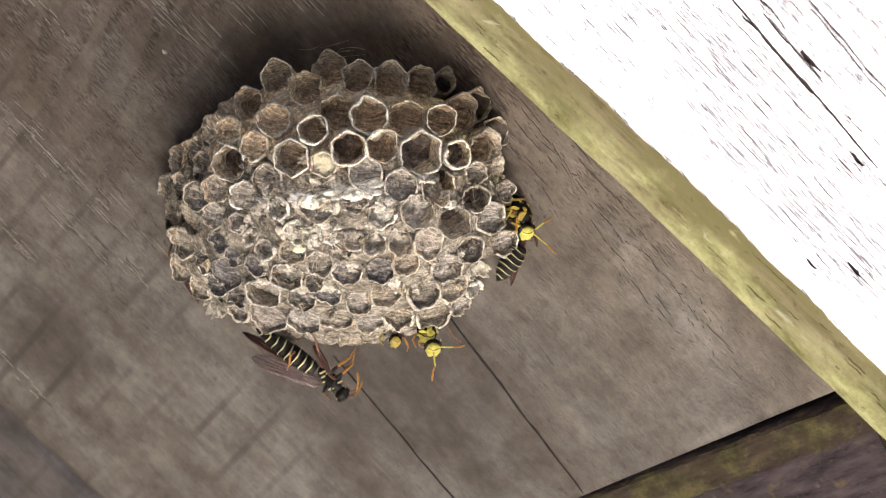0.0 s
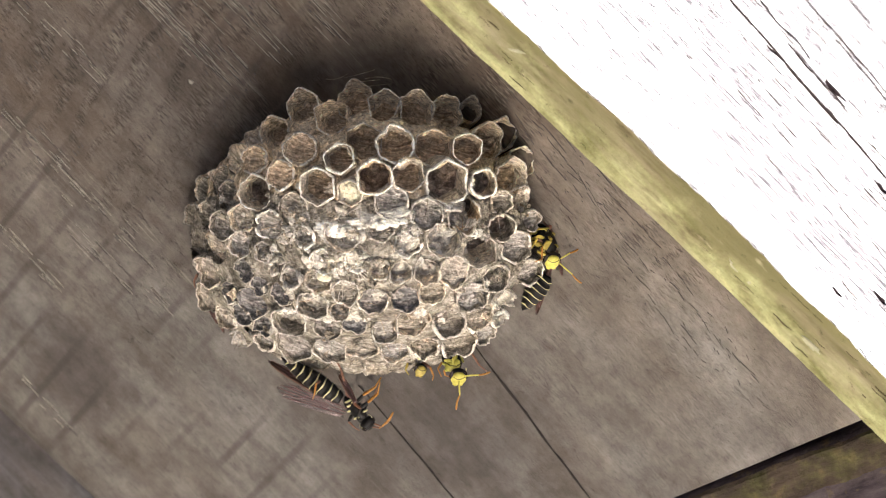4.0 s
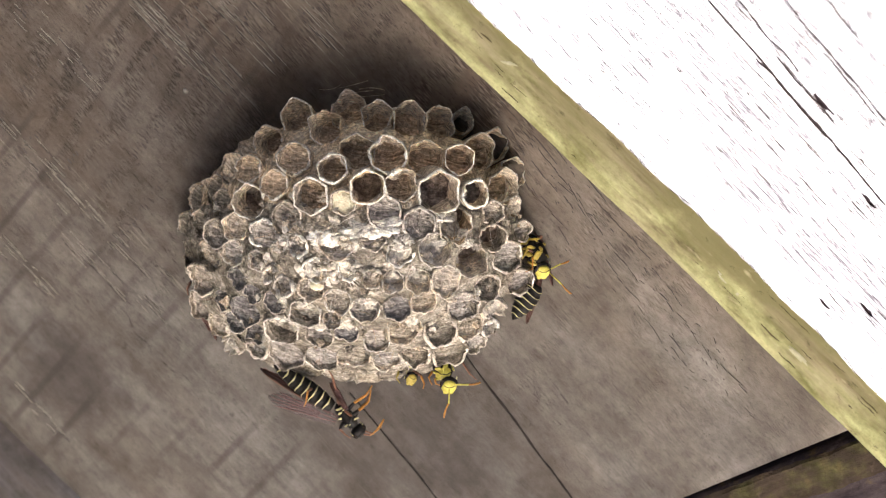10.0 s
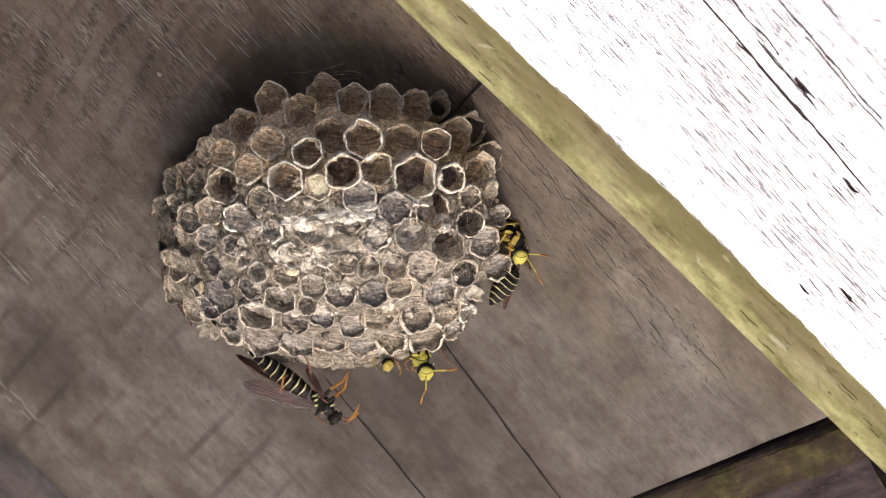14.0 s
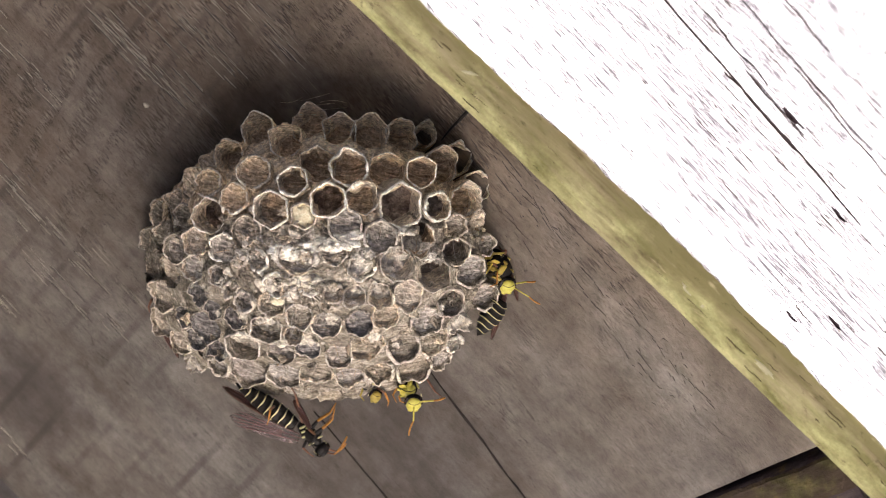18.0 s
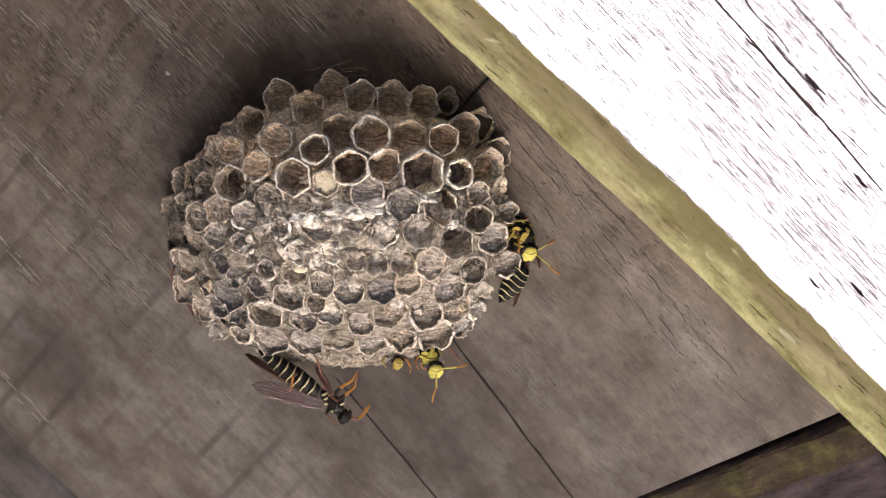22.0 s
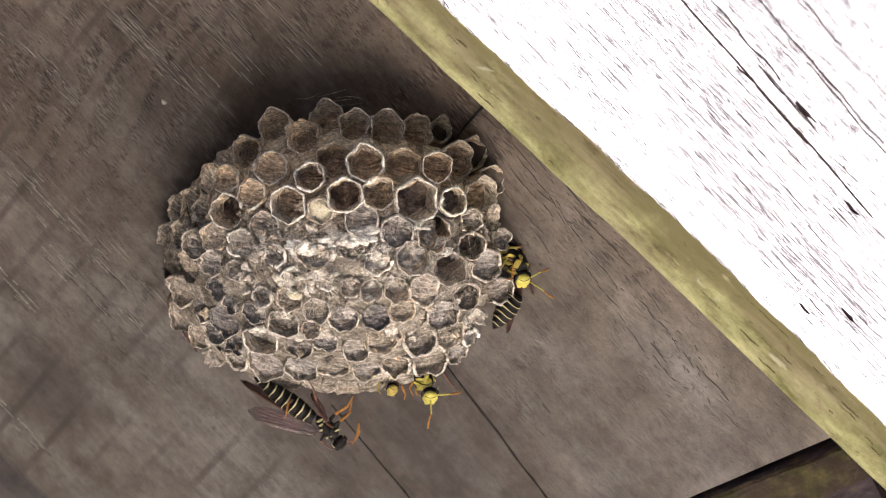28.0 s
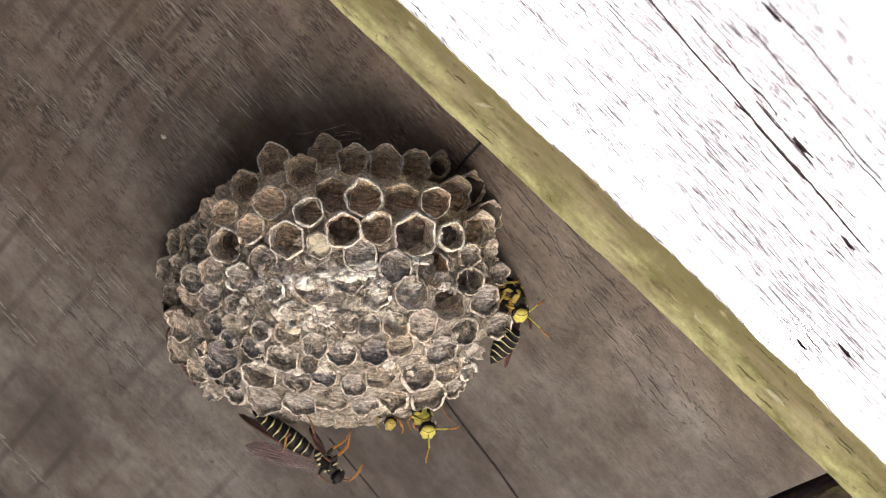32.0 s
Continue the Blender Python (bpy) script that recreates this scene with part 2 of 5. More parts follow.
def mossy_wood(name, base_a, base_b, green_a, green_b, amount, dull=None, lengthwise=True):
    m, nt, b = material(name, 0.95, 0.1)
    lay = lambda low, high: coords(nt, (low, high, high) if lengthwise else (high * 0.9, low * 3.2, high * 0.9))
    grain = cloud(nt, lay(30, 420), 1, 5, 0.65)
    wood = mixed(nt, ramp(nt, grain, [(0.35, (0.0,)), (0.65, (1.0,))]), base_a, base_b)
    fuzz = cloud(nt, coords(nt, (1500, 1500, 1500)), 1, 3, 0.7)
    drift = cloud(nt, lay(90, 260), 1, 4, 0.6)
    green = mixed(nt, ramp(nt, drift, [(0.36, (0.0,)), (0.62, (1.0,))]), green_a, green_b)
    green = mixed(nt, 0.5, green, ramp(nt, fuzz, [(0.3, (0.66, 0.66, 0.66)), (0.7, (1.22, 1.22, 1.2))]), "MULTIPLY")
    if dull:
        # the green is brighter towards the back of the edge, dull and brown at its front
        at = nt.nodes.new("ShaderNodeSeparateXYZ")
        link(nt, coords(nt), at.inputs[0])
        wander = times(nt, times(nt, cloud(nt, coords(nt, (110, 110, 110)), 1, 5, 0.65), 0.5, "SUBTRACT"), 0.010)
        way = times(nt, times(nt, times(nt, at.outputs[1], wander, "ADD"), dull[0], "SUBTRACT"), 1 / (dull[1] - dull[0]))
        green = mixed(nt, times(nt, ramp(nt, way, [(0.0, (0.0,)), (0.8, (1.0,))]), 0.95), green, dull[2])
    patch = cloud(nt, lay(40, 230), 1, 5, 0.65)
    col = mixed(nt, ramp(nt, patch, [(amount - 0.09, (0.0,)), (amount + 0.09, (1.0,))]), green, wood)
    blot = ramp(nt, cloud(nt, lay(90, 330), 1, 4, 0.65), [(0.58, (0.0,)), (0.72, (1.0,))])
    col = mixed(nt, times(nt, blot, 0.8), col, (0.12, 0.088, 0.045))
    dry = ramp(nt, cloud(nt, lay(130, 520), 1, 3, 0.6), [(0.63, (0.0,)), (0.72, (1.0,))])
    col = mixed(nt, times(nt, dry, 0.6), col, tuple(min(0.7, c * 1.35) for c in base_b))
    speck = ramp(nt, cloud(nt, lay(300, 620), 1, 5, 0.75, 0.6), [(0.60, (0.0,)), (0.70, (1.0,))])
    col = mixed(nt, times(nt, speck, 0.7), col, (0.07, 0.055, 0.03))
    link(nt, col, b.inputs["Base Color"])
    bumped(nt, b, times(nt, times(nt, fuzz, 0.4), grain, "ADD"), 0.7, 0.0006)
    return m


def paper(name, dark, mid, light, ring=2400, vary=0.5, rough=0.9, relief=1.0):
    # wasp paper: thin stripes of chewed wood laid in rings round the cell
    m, nt, b = material(name, rough, 0.15)
    away = nt.nodes.new("ShaderNodeVectorMath")
    away.operation = "DISTANCE"
    link(nt, coords(nt, (1, 1, 0)), away.inputs[0])
    away.inputs[1].default_value = (0.0006, 0.0032, 0)
    axes = nt.nodes.new("ShaderNodeSeparateXYZ")
    link(nt, coords(nt), axes.inputs[0])
    lay = nt.nodes.new("ShaderNodeCombineXYZ")
    link(nt, times(nt, axes.outputs[0], 260), lay.inputs[0])
    link(nt, times(nt, axes.outputs[1], 260), lay.inputs[1])
    link(nt, times(nt, times(nt, away.outputs["Value"], axes.outputs[2], "SUBTRACT"), ring), lay.inputs[2])
    strip = cloud(nt, lay.outputs[0], 1, 4, 0.65, 0.5)
    col = ramp(nt, strip, [(0.305, dark), (0.5, mid), (0.695, light)])
    fib = cloud(nt, coords(nt, (900, 900, 1300)), 1, 5, 0.72, 0.8)
    col = mixed(nt, 0.62, col, ramp(nt, fib, [(0.34, (0.58, 0.56, 0.54)), (0.5, (1.0, 1.0, 1.0)), (0.66, (1.3, 1.3, 1.28))]), "MULTIPLY")
    crumb = cloud(nt, coords(nt, (1500, 1700, 1600)), 1, 3, 0.6, 0.5)
    col = mixed(nt, 0.55, col, ramp(nt, crumb, [(0.36, (0.5, 0.48, 0.46)), (0.5, (1.0, 1.0, 1.0)), (0.62, (1.45, 1.45, 1.43))]), "MULTIPLY")
    # thin pale creases and torn dark ones
    crease = cloud(nt, coords(nt, (420, 620, 560)), 1, 4, 0.6, 0.6)
    col = mixed(nt, 0.4, col, ramp(nt, crease, [(0.465, (1.0, 1.0, 1.0)), (0.485, (1.6, 1.58, 1.52)), (0.50, (1.6, 1.58, 1.52)), (0.52, (1.0, 1.0, 1.0))]), "MULTIPLY")
    tear = cloud(nt, coords(nt, (620, 480, 700)), 1, 4, 0.6, 0.9)
    col = mixed(nt, 0.45, col, ramp(nt, tear, [(0.47, (1.0, 1.0, 1.0)), (0.488, (0.4, 0.37, 0.35)), (0.497, (0.4, 0.37, 0.35)), (0.515, (1.0, 1.0, 1.0))]), "MULTIPLY")
    tint = ramp(nt, random_of(nt), [(0.0, (0.72, 0.70, 0.70)), (0.4, (0.95, 0.97, 1.0)), (0.75, (1.05, 1.0, 0.92)), (1.0, (1.2, 1.14, 1.05))])
    col = mixed(nt, vary, col, tint, "MULTIPLY")
    col = mixed(nt, 1.0, col, (1.01, 1.0, 0.995), "MULTIPLY")
    blot = ramp(nt, cloud(nt, coords(nt, (420, 420, 420)), 1, 3, 0.6), [(0.58, (0.0,)), (0.70, (1.0,))])
    col = mixed(nt, times(nt, blot, 0.45), col, (0.13, 0.11, 0.10))
    link(nt, col, b.inputs["Base Color"])
    bumped(nt, b, times(nt, times(nt, strip, 0.4), times(nt, fib, crumb, "ADD"), "ADD"), relief, 0.0006)
    return m


def plain(name, a, b_col, scale, rough=0.5, spec=0.4, bump=0.4, dist=0.0001):
    m, nt, b = material(name, rough, spec)
    n = cloud(nt, coords(nt, (scale, scale, scale)), 1, 4, 0.65)
    link(nt, ramp(nt, n, [(0.3, a), (0.7, b_col)]), b.inputs["Base Color"])
    bumped(nt, b, n, bump, dist)
    return m


# dark places on the board; the last paints shade beside the nest
BLOTCHES = ((-0.0309, 0.0786, 0.005, 0.012, 0.55), (0.016, 0.040, 0.009, 0.026, 0.50), (0.030, 0.028, 0.006, 0.018, 0.30), (-0.0520, 0.0250, 0.004, 0.018, 0.30))
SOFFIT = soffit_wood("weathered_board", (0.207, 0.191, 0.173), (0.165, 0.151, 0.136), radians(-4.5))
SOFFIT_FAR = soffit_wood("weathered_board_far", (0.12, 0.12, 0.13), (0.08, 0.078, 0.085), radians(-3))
PAINT = painted_wood("peeling_white_paint")
MOSS_EDGE = mossy_wood("mossy_edge", (0.16, 0.125, 0.065), (0.42, 0.36, 0.22), (0.20, 0.19, 0.075), (0.54, 0.52, 0.26), 0.58, (-0.0316, -0.0356, (0.21, 0.185, 0.085)))
MOSS_RAIL = mossy_wood("mossy_rail", (0.032, 0.024, 0.019), (0.085, 0.062, 0.045), (0.052, 0.047, 0.022), (0.125, 0.112, 0.048), 0.47, None, False)
ROUGH_RAIL = mossy_wood("rough_rail", (0.026, 0.020, 0.024), (0.085, 0.067, 0.070), (0.018, 0.016, 0.012), (0.065, 0.056, 0.040), 0.37, None, False)
PALE_MOSS = plain("pale_dry_moss", (0.34, 0.32, 0.19), (0.52, 0.48, 0.32), 900, 0.9, 0.1)
CRACK = plain("crack_dark", (0.02, 0.016, 0.015), (0.055, 0.045, 0.04), 900, 0.9, 0.1)
MOSS_SPLIT = plain("mossy_split", (0.055, 0.042, 0.020), (0.13, 0.10, 0.05), 900, 0.9, 0.1)
KNOT = plain("knot_hole_dark", (0.002, 0.0015, 0.0015), (0.012, 0.007, 0.008), 1500, 0.95, 0.02)
CRACK_DEEP = plain("paint_crack_dark", (0.007, 0.005, 0.005), (0.018, 0.013, 0.013), 900, 0.95, 0.05)
# papers used on the upper cells are paler, making up for weaker light there
PAPER = paper("wasp_paper", (0.17, 0.146, 0.114), (0.38, 0.333, 0.265), (0.665, 0.605, 0.515))
PAPER_IN = paper("wasp_paper_inside", (0.38, 0.305, 0.22), (0.77, 0.665, 0.525), (0.92, 0.85, 0.73))
PAPER_WARM = paper("wasp_paper_warm", (0.38, 0.29, 0.195), (0.78, 0.635, 0.455), (0.92, 0.825, 0.66))
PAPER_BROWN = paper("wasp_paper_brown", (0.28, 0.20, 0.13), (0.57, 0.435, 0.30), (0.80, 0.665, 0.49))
PAPER_RIM = paper("wasp_paper_rim", (0.42, 0.372, 0.30), (0.62, 0.565, 0.48), (0.82, 0.775, 0.69), 900, 0.45, 0.9, 0.45)
# the upper web is browner, and paler to offset the weak light there
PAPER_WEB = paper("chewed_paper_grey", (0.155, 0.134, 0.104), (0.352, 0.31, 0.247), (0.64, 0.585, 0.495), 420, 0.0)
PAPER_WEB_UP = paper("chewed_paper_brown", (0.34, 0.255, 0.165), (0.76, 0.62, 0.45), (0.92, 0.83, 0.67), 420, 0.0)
# darker paper for open cells' floors, with shade of the depth in its colour
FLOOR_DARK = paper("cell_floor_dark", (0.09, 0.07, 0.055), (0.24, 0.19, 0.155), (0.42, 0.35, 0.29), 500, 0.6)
FLOOR_GREY = paper("cell_floor_grey", (0.24, 0.215, 0.19), (0.49, 0.445, 0.39), (0.74, 0.69, 0.62), 2400, 0.7)
FLOOR_SLATE = paper("cell_floor_slate", (0.15, 0.14, 0.135), (0.31, 0.29, 0.275), (0.54, 0.51, 0.475), 2400, 0.6)
CAP_TAN = plain("cell_cap_tan", (0.72, 0.61, 0.38), (0.94, 0.90, 0.72), 2300, 0.8, 0.2, 0.8, 0.0004)
WHITE = paper("white_silk_paper", (0.60, 0.55, 0.45), (0.88, 0.845, 0.75), (0.94, 0.92, 0.86), 700, 0.0, 0.9, 0.45)
CHALK = paper("frayed_white_paper", (0.37, 0.335, 0.28), (0.64, 0.595, 0.515), (0.87, 0.835, 0.765), 700, 0.4, 0.9, 0.45)
# unseen ground, dark and bluish to tint the light it throws up
GROUND = plain("blue_grey_ground", (0.031, 0.034, 0.041), (0.060, 0.066, 0.079), 9, 0.9, 0.2)
BOUNCE_WHITE = plain("bounce_white", (0.75, 0.74, 0.71), (0.85, 0.835, 0.80), 30, 0.9, 0.2)
BOUNCE_DULL = plain("dull_bounce_grey", (0.08, 0.078, 0.077), (0.12, 0.117, 0.114), 14, 0.9, 0.2)
BLOCKER = plain("light_blocker_dark", (0.03, 0.025, 0.022), (0.06, 0.05, 0.04), 18, 0.8, 0.2)
BLACK = plain("black_shell", (0.008, 0.007, 0.006), (0.020, 0.016, 0.013), 2500, 0.5, 0.22)
YELLOW = plain("yellow_shell", (0.42, 0.37, 0.05), (0.68, 0.62, 0.13), 1500, 0.45, 0.4)
AMBER = plain("amber_shell", (0.26, 0.19, 0.025), (0.52, 0.40, 0.08), 1400, 0.45, 0.4)
CREAM = plain("pale_yellow_band", (0.50, 0.45, 0.19), (0.76, 0.70, 0.40), 1800, 0.45, 0.4)
ORANGE = plain("orange_limb", (0.34, 0.13, 0.018), (0.55, 0.25, 0.045), 2200, 0.45, 0.4)
BROWN = plain("brown_limb", (0.12, 0.05, 0.03), (0.24, 0.11, 0.06), 2200, 0.45, 0.4)
EYE = plain("dark_eye", (0.02, 0.014, 0.012), (0.05, 0.035, 0.03), 3000, 0.25, 0.5)
VEIN = plain("wing_vein", (0.11, 0.055, 0.05), (0.21, 0.11, 0.10), 2000, 0.5, 0.3)


def wing_film(name, tint, clear):
    m, nt, b = material(name, 0.28, 0.5)
    n = cloud(nt, coords(nt, (160, 700, 700)), 1, 3, 0.6)
    link(nt, ramp(nt, n, [(0.3, tuple(c * 0.7 for c in tint)), (0.7, tint)]), b.inputs["Base Color"])
    b.inputs["Alpha"].default_value = clear
    return m


WING = wing_film("smoky_wing", (0.52, 0.36, 0.36), 0.32)
WING_DARK = wing_film("folded_brown_wing", (0.15, 0.065, 0.04), 0.94)


# ---- mesh helpers ----
def mesh_of(name, bm, mats, smooth=True):
    me = bpy.data.meshes.new(name)
    bm.normal_update()
    bm.to_mesh(me)
    bm.free()
    for m in (mats if isinstance(mats, (list, tuple)) else [mats]):
        me.materials.append(m)
    if smooth:
        me.shade_smooth()
    return me


def part(name, bm, mats, parent, label="", at=None, smooth=True):
    ob = new(name, mesh_of(name, bm, mats, smooth))
    ob.parent = parent
    if at is not None:
        ob.matrix_basis = at
    if label:
        ob["label"] = label
    return ob


def rings_mesh(bm, rings, mats=None, closed=True, cap_a=False, cap_b=False):
    """Skin a list of rings of points; mats(i, j) gives the slot of a face."""
    vs = [[bm.verts.new(p) for p in ring] for ring in rings]
    n = len(rings[0])
    for i in range(len(vs) - 1):
        for j in range(n if closed else n - 1):
            k = (j + 1) % n
            f = bm.faces.new((vs[i][j], vs[i][k], vs[i + 1][k], vs[i + 1][j]))
            if mats:
                f.material_index = mats(i, j)
    if cap_a:
        bm.faces.new(list(reversed(vs[0]))).material_index = mats(0, 0) if mats else 0
    if cap_b:
        bm.faces.new(vs[-1]).material_index = mats(len(vs) - 2, 0) if mats else 0
    return vs


def tube(points, radii, n=8, mats=None, flat=1.0):
    """A tapered limb through the points."""
    bm = bmesh.new()
    pts = [Vector(p) for p in points]
    rings = []
    side = Vector((0.31, 0.17, 0.93))
    for i, p in enumerate(pts):
        d = (pts[min(i + 1, len(pts) - 1)] - pts[max(i - 1, 0)]).normalized()
        a = d.cross(side).normalized()
        c = d.cross(a)
        rings.append([p + (a * math.cos(w) * flat + c * math.sin(w)) * radii[i] for w in (2 * math.pi * j / n for j in range(n))])
    rings_mesh(bm, rings, (lambda i, j: mats[i]) if mats else None, True, True, True)
    return bm


def bent(a, b, c, steps=7):
    """Points along a curve from a by way of b to c."""
    a, b, c = Vector(a), Vector(b), Vector(c)
    return [(1 - t) ** 2 * a + 2 * t * (1 - t) * b + t * t * c for t in (i / (steps - 1) for i in range(steps))]


def ball(rx, ry, rz, u=14, v=9, wobble=0.0, seed=0.0):
    bm = bmesh.new()
    bmesh.ops.create_uvsphere(bm, u_segments=u, v_segments=v, radius=1.0)
    for w in bm.verts:
        k = 1 + wobble * noise.noise(w.co * 1.7 + Vector((seed, seed * 2, 0)))
        w.co = Vector((w.co.x * rx, w.co.y * ry, w.co.z * rz)) * k
    return bm


def aimed(at, ahead, up):
    """A pose with x along ahead and z near up."""
    x = Vector(ahead).normalized()
    y = Vector(up).cross(x).normalized()
    z = x.cross(y)
    return Matrix.Translation(at) @ Matrix((x, y, z)).transposed().to_4x4()


# ---- the large structure ----
SOFFIT_Z = 2.11264
EDGE_Z = SOFFIT_Z - 0.024


def board_bm(x0, x1, y0, y1, z0, z1, nx, ny, wob, soft, slant=-0.312):
    """A sawn board: its underside a fine, uneven sheet with worn edges, closed above."""
    bm = bmesh.new()
    rows = []
    ys = [y0 + (y1 - y0) * j / ny for j in range(ny + 1)]
    for i in range(nx + 1):
        f = i / nx
        x = x0 + (x1 - x0) * f
        row = [(x + slant * f * y0, y0, z1)]
        for j, y in enumerate(ys):
            near = min(y - y0, y1 - y)
            lift = soft * max(0.0, 1 - near / soft) ** 2 if near < soft else 0.0
            row.append((x + slant * f * y, y + wob * noise.noise(Vector((x * 30, j * 3.1, 2))) * (1 if j in (0, ny) else 0), z0 + lift + wob * noise.noise(Vector((x * 40, y * 160, 5)))))
        row.append((x + slant * f * y1, y1, z1))
        rows.append(row)
    rings_mesh(bm, rows, None, False)
    n = len(rows[0])
    bm.verts.ensure_lookup_table()
    for i in range(nx):
        a, c = i * n, (i + 1) * n
        bm.faces.new((bm.verts[a + n - 1], bm.verts[a], bm.verts[c], bm.verts[c + n - 1]))
    bm.faces.new([bm.verts[j] for j in range(n)])
    bm.faces.new([bm.verts[nx * n + j] for j in reversed(range(n))])
    bmesh.ops.recalc_face_normals(bm, faces=bm.faces[:])
    return bm


def sliver(points, width, thick):
    """A long thin split, wide in its middle and running out at both ends, as a low raised strip; dark ones stand in for
    a groove's shade.
    """
    bm = bmesh.new()
    pts = [Vector(p) for p in points]
    left, mid, right = [], [], []
    for i, p in enumerate(pts):
        d = (pts[min(i + 1, len(pts) - 1)] - pts[max(i - 1, 0)]).normalized()
        out = Vector(thick)
        s = d.cross(out.normalized()) * width * (0.12 + math.sin(math.pi * (i + 0.5) / len(pts)) ** 0.6) * (0.45 + 1.1 * random.random())
        left.append(p - s * 0.5)
        mid.append(p + out)
        right.append(p + s * 0.5)
    rings_mesh(bm, [left, mid, right], None, False)
    return bm


roof = tagged(new("soffit"), "grey-brown weathered underside of a roof overhang", "roof underside", kind="structure")
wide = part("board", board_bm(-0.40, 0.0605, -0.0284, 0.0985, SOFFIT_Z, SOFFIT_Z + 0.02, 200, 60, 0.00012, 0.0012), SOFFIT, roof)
part("board", board_bm(-0.40, 0.0605, 0.0998, 0.225, SOFFIT_Z + 0.006, SOFFIT_Z + 0.026, 60, 20, 0.0002, 0.0015), SOFFIT_FAR, roof, "dark bluish-grey board")
part("board", board_bm(-0.40, 0.0605, 0.2265, 0.36, SOFFIT_Z, SOFFIT_Z + 0.02, 30, 10, 0.0002, 0.0015), SOFFIT_FAR, roof)
part("board", board_bm(-0.46, 0.350, -0.0280, 0.36, SOFFIT_Z + 0.03, SOFFIT_Z + 0.05, 8, 8, 0.0, 0.001, 0.0), SOFFIT_FAR, roof, "upper roof boarding")


def split_line(x0, y0, x1, y1, width, steps=14):
    pts = []
    for i in range(steps):
        t = i / (steps - 1)
        pts.append((x0 + (x1 - x0) * t, y0 + (y1 - y0) * t + 0.00028 * noise.noise(Vector((t * 6, x0 * 90, 1))), SOFFIT_Z - 0.0001))
    return part("split", sliver(pts, width, (0, 0, -0.0003)), CRACK, wide)


split_line(0.006, 0.0412, 0.0457, 0.0466, 0.00026, 22)
split_line(0.012, 0.0196, 0.0516, 0.0272, 0.00034, 22)

# pale splinters raised by the saw, in lanes along the grain, each with dark slits beside it
RNG = random.Random(3)
PIT = plain("shallow_pit", (0.085, 0.074, 0.066), (0.13, 0.115, 0.104), 1500, 0.9, 0.1)
PALE = plain("pale_splinter", (0.26, 0.235, 0.195), (0.46, 0.42, 0.35), 900, 0.9, 0.1)


def fleck(name, x0, y0, run, slope, width, mat):
    part(name, sliver([(x0 + run * k, y0 + run * k * slope + RNG.uniform(-0.00006, 0.00006), SOFFIT_Z - 0.0001) for k in (0, 0.33, 0.66, 1)], width, (0, 0, -0.00014)), mat, wide)


LANES = ((-0.0680, 0.0145, 0.024, 0.0011, 46), (-0.0560, 0.0042, 0.015, 0.0008, 22), (-0.0720, 0.0497, 0.036, 0.0013, 34), (-0.0600, 0.0680, 0.014, 0.0008, 16), (-0.0900, 0.0300, 0.03, 0.0015, 20), (-0.0465, -0.0052, 0.011, 0.0007, 12),
         (-0.0490, 0.0582, 0.016, 0.0008, 14), (-0.0330, 0.0566, 0.006, 0.0006, 7), (-0.0400, 0.0886, 0.013, 0.0006, 9), (-0.0620, 0.0095, 0.016, 0.0016, 12), (-0.0640, -0.002, 0.016, 0.002, 10))
for lane_x, lane_y, lane_l, lane_w, count in LANES:
    for i in range(count):
        t = RNG.random()
        at_x, at_y = lane_x + lane_l * t, lane_y + lane_l * t * 0.07 + RNG.gauss(0, lane_w)
        fleck("splinter", at_x, at_y, RNG.uniform(0.0010, 0.0048), 0.05, RNG.uniform(0.00006, 0.00017), PALE)
        if i % 3:
            fleck("slit", at_x + 0.0004, at_y + RNG.uniform(0.00014, 0.0003), RNG.uniform(0.0008, 0.004), 0.06, RNG.uniform(0.00008, 0.00020), PIT)
# rows of short torn pits where the saw dragged across the grain
for k in range(8):
    row_x, y0 = -0.0925 + 0.0073 * k, RNG.uniform(-0.02, 0.0)
    while y0 < 0.052:
        y0 += RNG.choice((0.0007, 0.0008, 0.0010, 0.0012, 0.0018, 0.006))
        fleck("pit", row_x + 0.0009 * noise.noise(Vector((y0 * 300, k, 0))) + RNG.uniform(-0.0006, 0.0006), y0, RNG.uniform(0.0003, 0.0013), RNG.uniform(0.0, 0.35), RNG.uniform(0.00010, 0.00030), PIT)
for at_x, at_y, run in ((-0.007, -0.0195, 0.012), (0.0046, -0.0189, 0.009), (0.0358, -0.0084, 0.004), (-0.002, -0.0172, 0.006)):
    fleck("slit", at_x, at_y, run, 0.15, 0.00014, PIT)
# torn dark grain in a band beside the fascia
for i in range(60):
    at_x = RNG.uniform(-0.014, 0.050)
    fleck("slit", at_x, -0.0168 + 0.12 * (at_x + 0.007) + RNG.gauss(0.001, 0.0034), RNG.uniform(0.0003, 0.0011), RNG.uniform(-0.3, 0.6), RNG.uniform(0.00006, 0.00016), PIT)
# broken, wandering cracks in the same band
for x0, y0, x1, slope in ((-0.010, -0.0200, 0.012, 0.15), (-0.006, -0.0176, 0.009, 0.17), (0.006, -0.0168, 0.024, 0.13), (0.012, -0.0190, 0.034, 0.12), (0.020, -0.0120, 0.042, 0.14), (0.002, -0.0128, 0.012, 0.2), (0.030, -0.0150, 0.050, 0.12)):
    at_x = x0
    while at_x < x1:
        run = RNG.uniform(0.0010, 0.0034)
        wander = 0.0011 * noise.noise(Vector((at_x * 170, y0 * 900, 2)))
        fleck("crack", at_x, y0 + 0.0024 + slope * (at_x - x0) + wander, run, slope + RNG.uniform(-0.22, 0.22), RNG.uniform(0.00005, 0.00014), PIT)
        at_x += run * RNG.uniform(0.8, 1.5)

